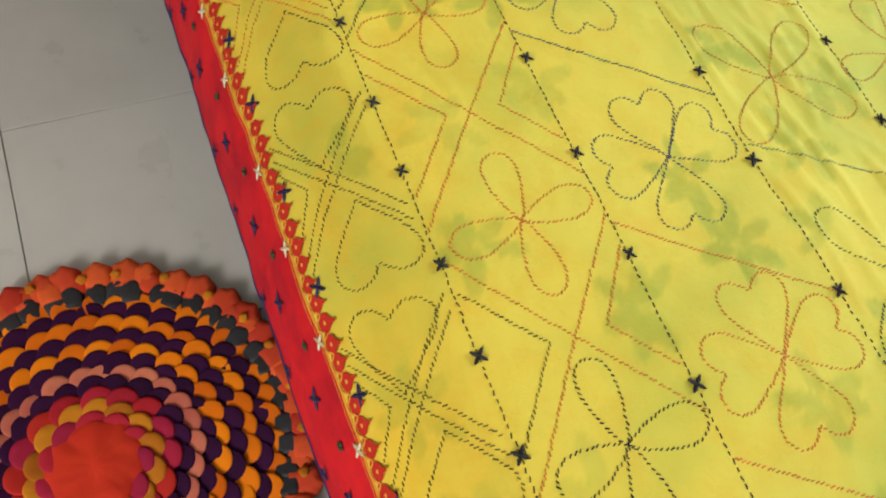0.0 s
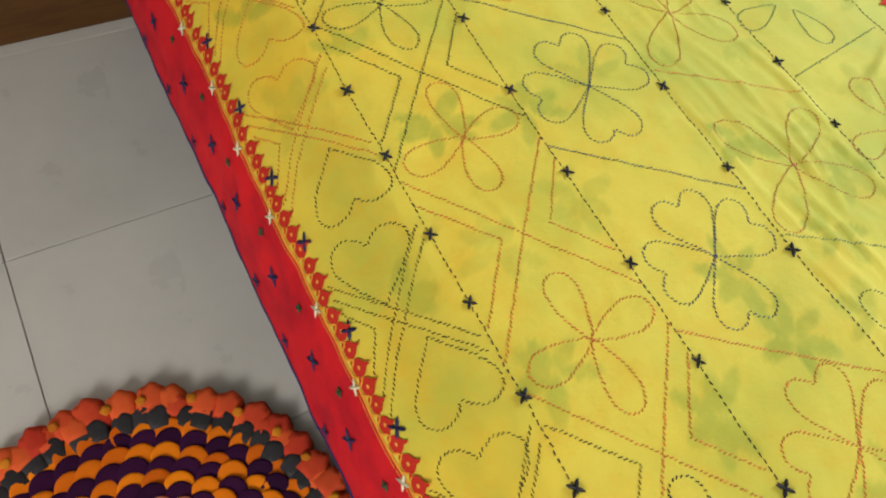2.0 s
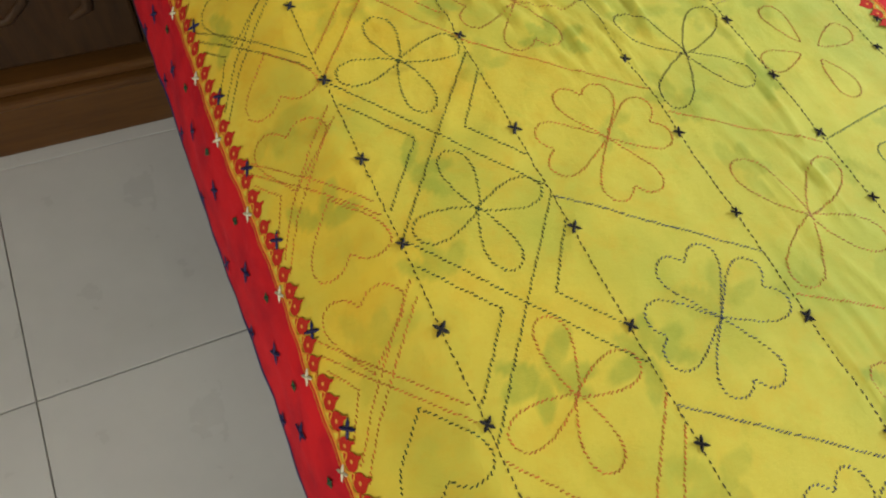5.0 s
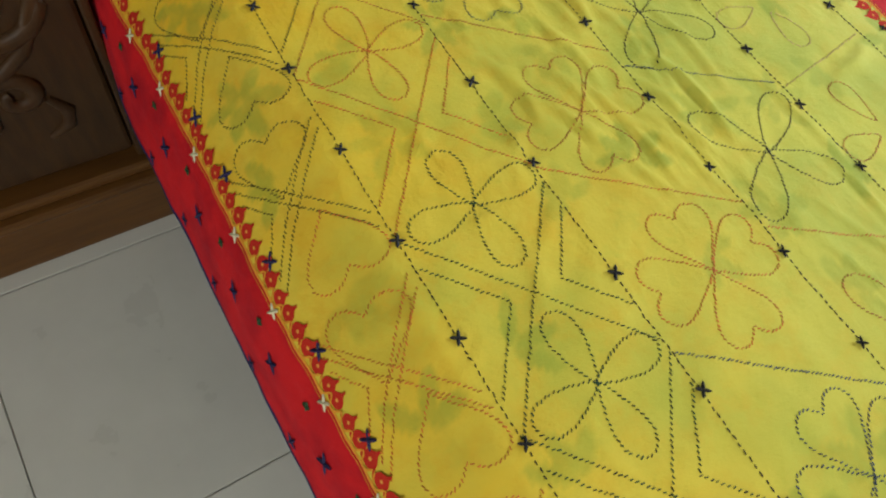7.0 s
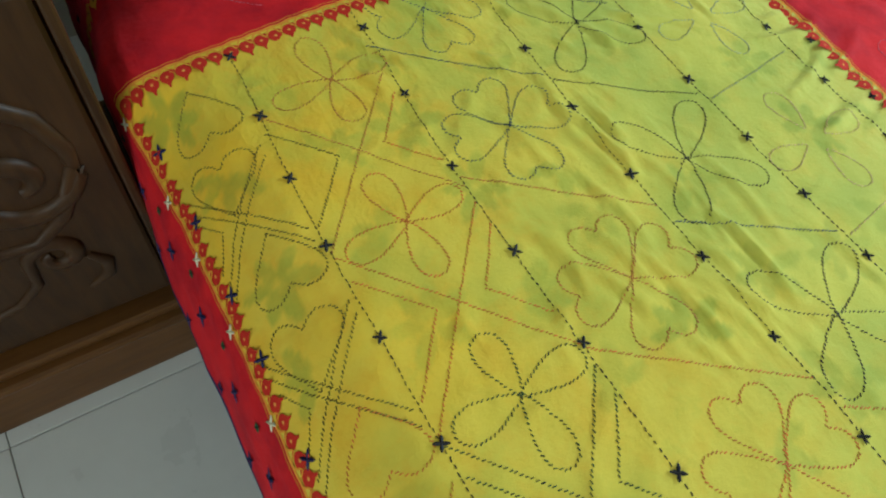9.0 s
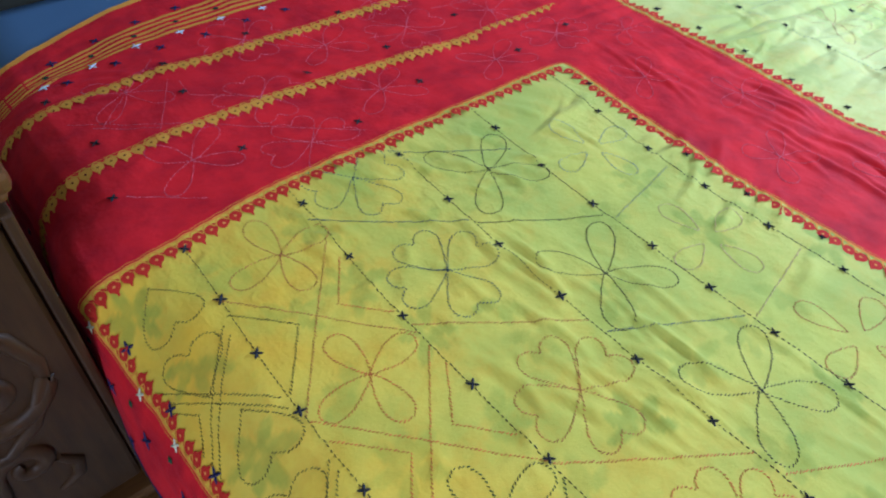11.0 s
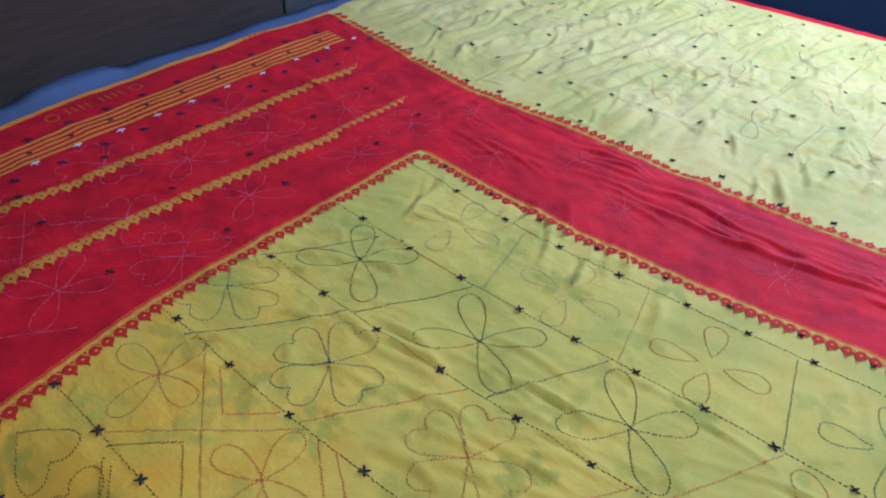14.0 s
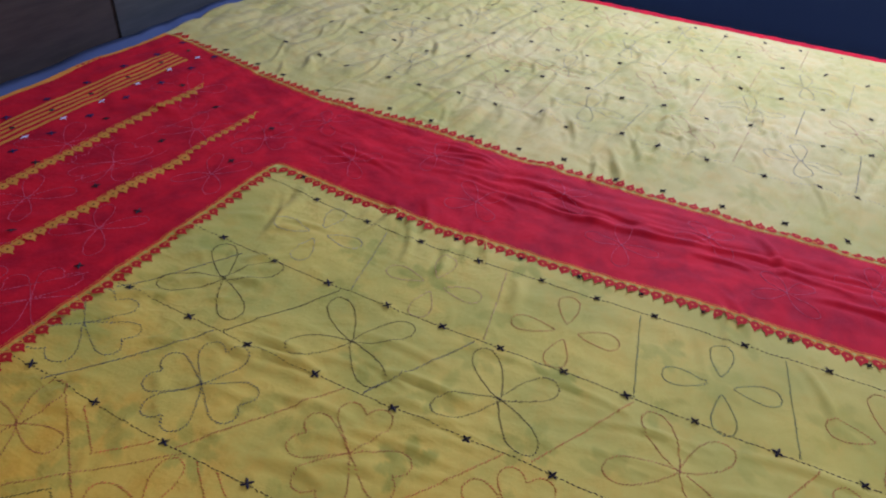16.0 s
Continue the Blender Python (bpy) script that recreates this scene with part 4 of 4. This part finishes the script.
def build_cabinet():
    x0, x1, y0, y1, top = -0.575, -0.120, -0.036, 0.36, 0.655
    ob = tagged(new("bedside_cabinet"), "varnished brown wooden bedside cabinet with carved scrolls, standing beside the bed", "cabinet")
    ob.location = ((x0 + x1) / 2, y0, 0)
    ox = (x0 + x1) / 2

    def add(name, bm, mat, label="", parent=None, soft=False):
        for v in bm.verts:
            v.co -= Vector((ox, y0, 0))
        return part(name, bm, mat, parent or ob, label, soft)

    add("body", boxed(x0 + 0.004, x1 - 0.004, y0 + 0.02, y1, 0.125, 0.637, 0.004), WOOD)
    add("plinth", boxed(x0, x1 + 0.02, y0 - 0.026, y1, 0.0, 0.098, 0.003), WOODLIGHT, "lighter polished plinth")
    add("plinth_moulding", boxed(x0, x1 + 0.02, y0 - 0.031, y1, 0.0985, 0.114, 0.006), WOODLIGHT)
    add("plinth_moulding", boxed(x0 + 0.002, x1 + 0.018, y0 - 0.018, y1, 0.1145, 0.134, 0.006), WOODLIGHT)
    front = add("front_panel", boxed(x0 + 0.012, x1 - 0.012, y0, y0 + 0.019, 0.150, 0.622, 0.006), WOOD, "carved panel")
    add("stile", boxed(x0, x0 + 0.011, y0 - 0.004, y0 + 0.021, 0.135, 0.636, 0.003), WOOD)
    add("stile", boxed(x1 - 0.011, x1, y0 - 0.004, y0 + 0.021, 0.135, 0.636, 0.003), WOOD)
    add("top_rail", boxed(x0 + 0.0115, x1 - 0.0115, y0 - 0.004, y0 + 0.0185, 0.623, 0.636, 0.005), WOODLIGHT)
    add("neck", boxed(x0 + 0.012, x1 - 0.012, y0 + 0.012, y1, 0.6372, 0.653), WOOD)
    add("top_moulding", boxed(x0 - 0.004, x1 + 0.004, y0 - 0.012, y1, 0.6532, 0.666, 0.006), WOODLIGHT)
    add("tabletop", boxed(x0 - 0.010, x1 + 0.010, y0 - 0.022, y1, 0.6662, 0.690, 0.008), WOODLIGHT)
    c = ox
    for side in (1, -1):
        def m(pts):
            return [(side * (x - c), z) for x, z in pts]
        curls = [
            (scroll(-0.228, 0.300, 0.030, 1.15, 2.2, 1, [(-0.262, 0.262), (-0.29, 0.235), (-0.33, 0.225)]), 0.0105),
            (scroll(-0.225, 0.425, 0.060, 1.2, -1.2, 1, [(-0.20, 0.36), (-0.235, 0.33), (-0.28, 0.335), (-0.32, 0.36)]), 0.013),
            ([(-0.17, 0.40), (-0.165, 0.45), (-0.18, 0.50), (-0.215, 0.535), (-0.26, 0.54), (-0.30, 0.52)], 0.010),
            ([(-0.20, 0.285), (-0.185, 0.26), (-0.19, 0.235), (-0.215, 0.22)], 0.009),
            ([(-0.25, 0.42), (-0.285, 0.41), (-0.31, 0.43), (-0.335, 0.47)], 0.009),
            ([(-0.25, 0.47), (-0.29, 0.475), (-0.335, 0.51)], 0.008),
        ]
        for pts, r in curls:
            verts, faces = tube(m(pts), r, 0.75)
            mesh_part("carved_scroll", [(x, y - 0.0002, z) for x, y, z in verts], faces, WOOD, front, "", True)
    verts, faces = tube([(0, 0.56), (0.004, 0.45), (0, 0.33), (0, 0.21)], 0.016, 0.8)
    mesh_part("carved_spine", verts, faces, WOOD, front, "", True)
    return ob


build_cabinet()

# ---- round patchwork mat ----
MATS = {
    "coral": cloth("coral_cloth", (0.80, 0.13, 0.035), (0.66, 0.075, 0.03), 60, per_object=True),
    "black": cloth("black_cloth", (0.014, 0.013, 0.016), (0.06, 0.06, 0.07), 60, 0.35, per_object=True),
    "orange": cloth("orange_cloth", (0.95, 0.245, 0.008), (0.82, 0.20, 0.008), 50, per_object=True),
    "purple": cloth("purple_cloth", (0.046, 0.006, 0.046), (0.034, 0.005, 0.036), 50, per_object=True),
    "peach": cloth("peach_cloth", (0.72, 0.25, 0.15), (0.55, 0.12, 0.08), 60, per_object=True),
    "red": cloth("red_cloth", (0.52, 0.02, 0.022), (0.42, 0.02, 0.02), 50, per_object=True),
    "gold": cloth("gold_cloth", (0.66, 0.24, 0.015), (0.52, 0.18, 0.02), 50, per_object=True),
    "magenta": cloth("magenta_cloth", (0.50, 0.022, 0.06), (0.40, 0.02, 0.04), 50, per_object=True),
    "scarlet": cloth("scarlet_cloth", (0.72, 0.055, 0.018), (0.62, 0.03, 0.02), 40),
}


def tongue(name, mat, length, wide, thick, lobes=0.0):
    """A folded scrap of cloth: rounded outer end at x = 0, running inwards along -x."""
    r, outline = wide / 2, []
    for k in range(13):
        a = math.pi * (k / 12 - 0.5)
        q = r * (1 + lobes * math.cos(a * 6))
        outline.append((q * math.cos(a) - r, q * math.sin(a)))
    outline = [(-length, -r * 0.8)] + outline + [(-length, r * 0.8)]
    n, verts, faces = len(outline), [], []
    for scale, z in ((1.0, 0.0), (0.985, 0.45), (0.86, 0.85), (0.5, 1.0)):
        verts += [(-r + (x + r) * scale, y * scale, thick * (z + 0.10 * math.sin(y / r * 5 + scale * 3))) for x, y in outline]
    for i in range(3):
        faces += [(i * n + k, i * n + (k + 1) % n, (i + 1) * n + (k + 1) % n, (i + 1) * n + k) for k in range(n)]
    faces.append(tuple(range(3 * n, 4 * n)))
    me = bpy.data.meshes.new(name)
    me.from_pydata(verts, [], faces)
    me.materials.append(mat)
    for p in me.polygons:
        p.use_smooth = True
    return me


def build_mat():
    ob = tagged(new("round_mat"), "round patchwork floor mat of overlapping orange and purple petals", "mat")
    ob.location = (-0.371, -1.010, 0.0)
    base = bmesh.new()
    bmesh.ops.create_cone(base, cap_ends=True, segments=64, radius1=0.245, radius2=0.240, depth=0.008, matrix=Matrix.Translation((0, 0, 0.0042)))
    part("backing", base, MATS["black"], ob, "dark cloth backing")
    rows = [("coral", 0.277, 0.040, 0.044, 0.020), ("coral", 0.266, 0.036, 0.034, 0.016), ("black", 0.248, 0.030, 0.032, 0.006), ("orange", 0.232, 0.040, 0.034, 0.0022),
            ("purple", 0.216, 0.040, 0.034, 0.0022), ("orange", 0.198, 0.040, 0.034, 0.0022), ("purple", 0.181, 0.040, 0.034, 0.0022),
            ("orange", 0.163, 0.039, 0.034, 0.0022), ("purple", 0.147, 0.039, 0.032, 0.0022), ("peach", 0.131, 0.036, 0.030, 0.0022),
            ("purple", 0.117, 0.037, 0.030, 0.0022), ("red", 0.101, 0.044, 0.034, 0.004), ("gold", 0.083, 0.040, 0.032, 0.004), ("magenta", 0.070, 0.040, 0.032, 0.004)]
    tuft = tongue("tuft", MATS["gold"], 0.014, 0.013, 0.008)
    for row, (colour, r, wide, length, thick) in enumerate(rows):
        me = tongue("petal", MATS[colour], length, wide, thick, 0.06 if colour == "coral" else 0.0)
        me2 = tongue("petal", MATS["magenta" if colour == "red" else colour], length, wide * 0.95, thick)
        count = round(2 * math.pi * (r - wide * 0.3) / (wide * (0.93 if row < 3 else 0.80)))
        z = (0.003, 0.006, 0.0185)[row] if row < 3 else 0.0165 + 0.0006 * row
        for k in range(count):
            a = 2 * math.pi * (k + 0.5 * (row % 2)) / count + rng.gauss(0, 0.012)
            q = r + rng.gauss(0, 0.0016)
            p = new("petal", me2 if colour == "red" and k % 3 == 0 else me)
            p.parent = ob
            slope = 3 if row < 2 else -11
            p.matrix_basis = pose(q * math.cos(a), q * math.sin(a), z + rng.uniform(-0.0005, 0.0005), (0 if row < 3 else 7) + rng.gauss(0, 2.5), slope + rng.gauss(0, 2), math.degrees(a) + rng.gauss(0, 4))
            if colour == "black" and k % 2 == 0:
                g = new("tuft", tuft)
                g.parent = ob
                g.matrix_basis = pose((r + 0.010) * math.cos(a + 0.06), (r + 0.010) * math.sin(a + 0.06), z + 0.002, rng.gauss(0, 20), -8, math.degrees(a) + rng.gauss(0, 50))
    mid = bmesh.new()
    bmesh.ops.create_uvsphere(mid, u_segments=72, v_segments=20, radius=0.056)
    for v in mid.verts:
        a, q = math.atan2(v.co.y, v.co.x), math.hypot(v.co.x, v.co.y) / 0.056
        k = 1 + 0.05 * math.sin(a * 9 + 0.8 * math.sin(a * 2)) * q + 0.05 * noise.noise((v.co.x * 30, v.co.y * 30, 1.0))
        crease = 0.0013 * q * abs(math.sin(a * 5 + 4.0 * noise.noise((v.co.x * 25, v.co.y * 25, 4.0)))) + 0.003 * noise.noise((v.co.x * 40, v.co.y * 40, 3.0))
        v.co = Vector((v.co.x * k, v.co.y * k, 0.022 + v.co.z * 0.15 + crease))
    part("centre", mid, MATS["scarlet"], ob, "puffed scarlet cloth centre", True)
    return ob


build_mat()

# ---- floor tiles ----
SIDE, JOINT = 0.392, 0.0016


def tile_mesh():
    bm = boxed(0.0, SIDE - JOINT, 0.0, SIDE - JOINT, -0.009, 0.0, 0.0012)
    me = bpy.data.meshes.new("tile")
    bm.to_mesh(me)
    bm.free()
    me.materials.append(TILE)
    return me


tile = tile_mesh()
for i in range(-4, 8):
    for j in range(-8, 3):
        x, y = -0.410 + i * SIDE, -0.085 + j * SIDE
        if x < X0 - 0.01 or x + SIDE > X1 or y < Y0 - 0.01 or y + SIDE > Y1:
            continue
        t = new("tile", tile)
        t.parent = floor
        t.location = (x, y, 0.0)
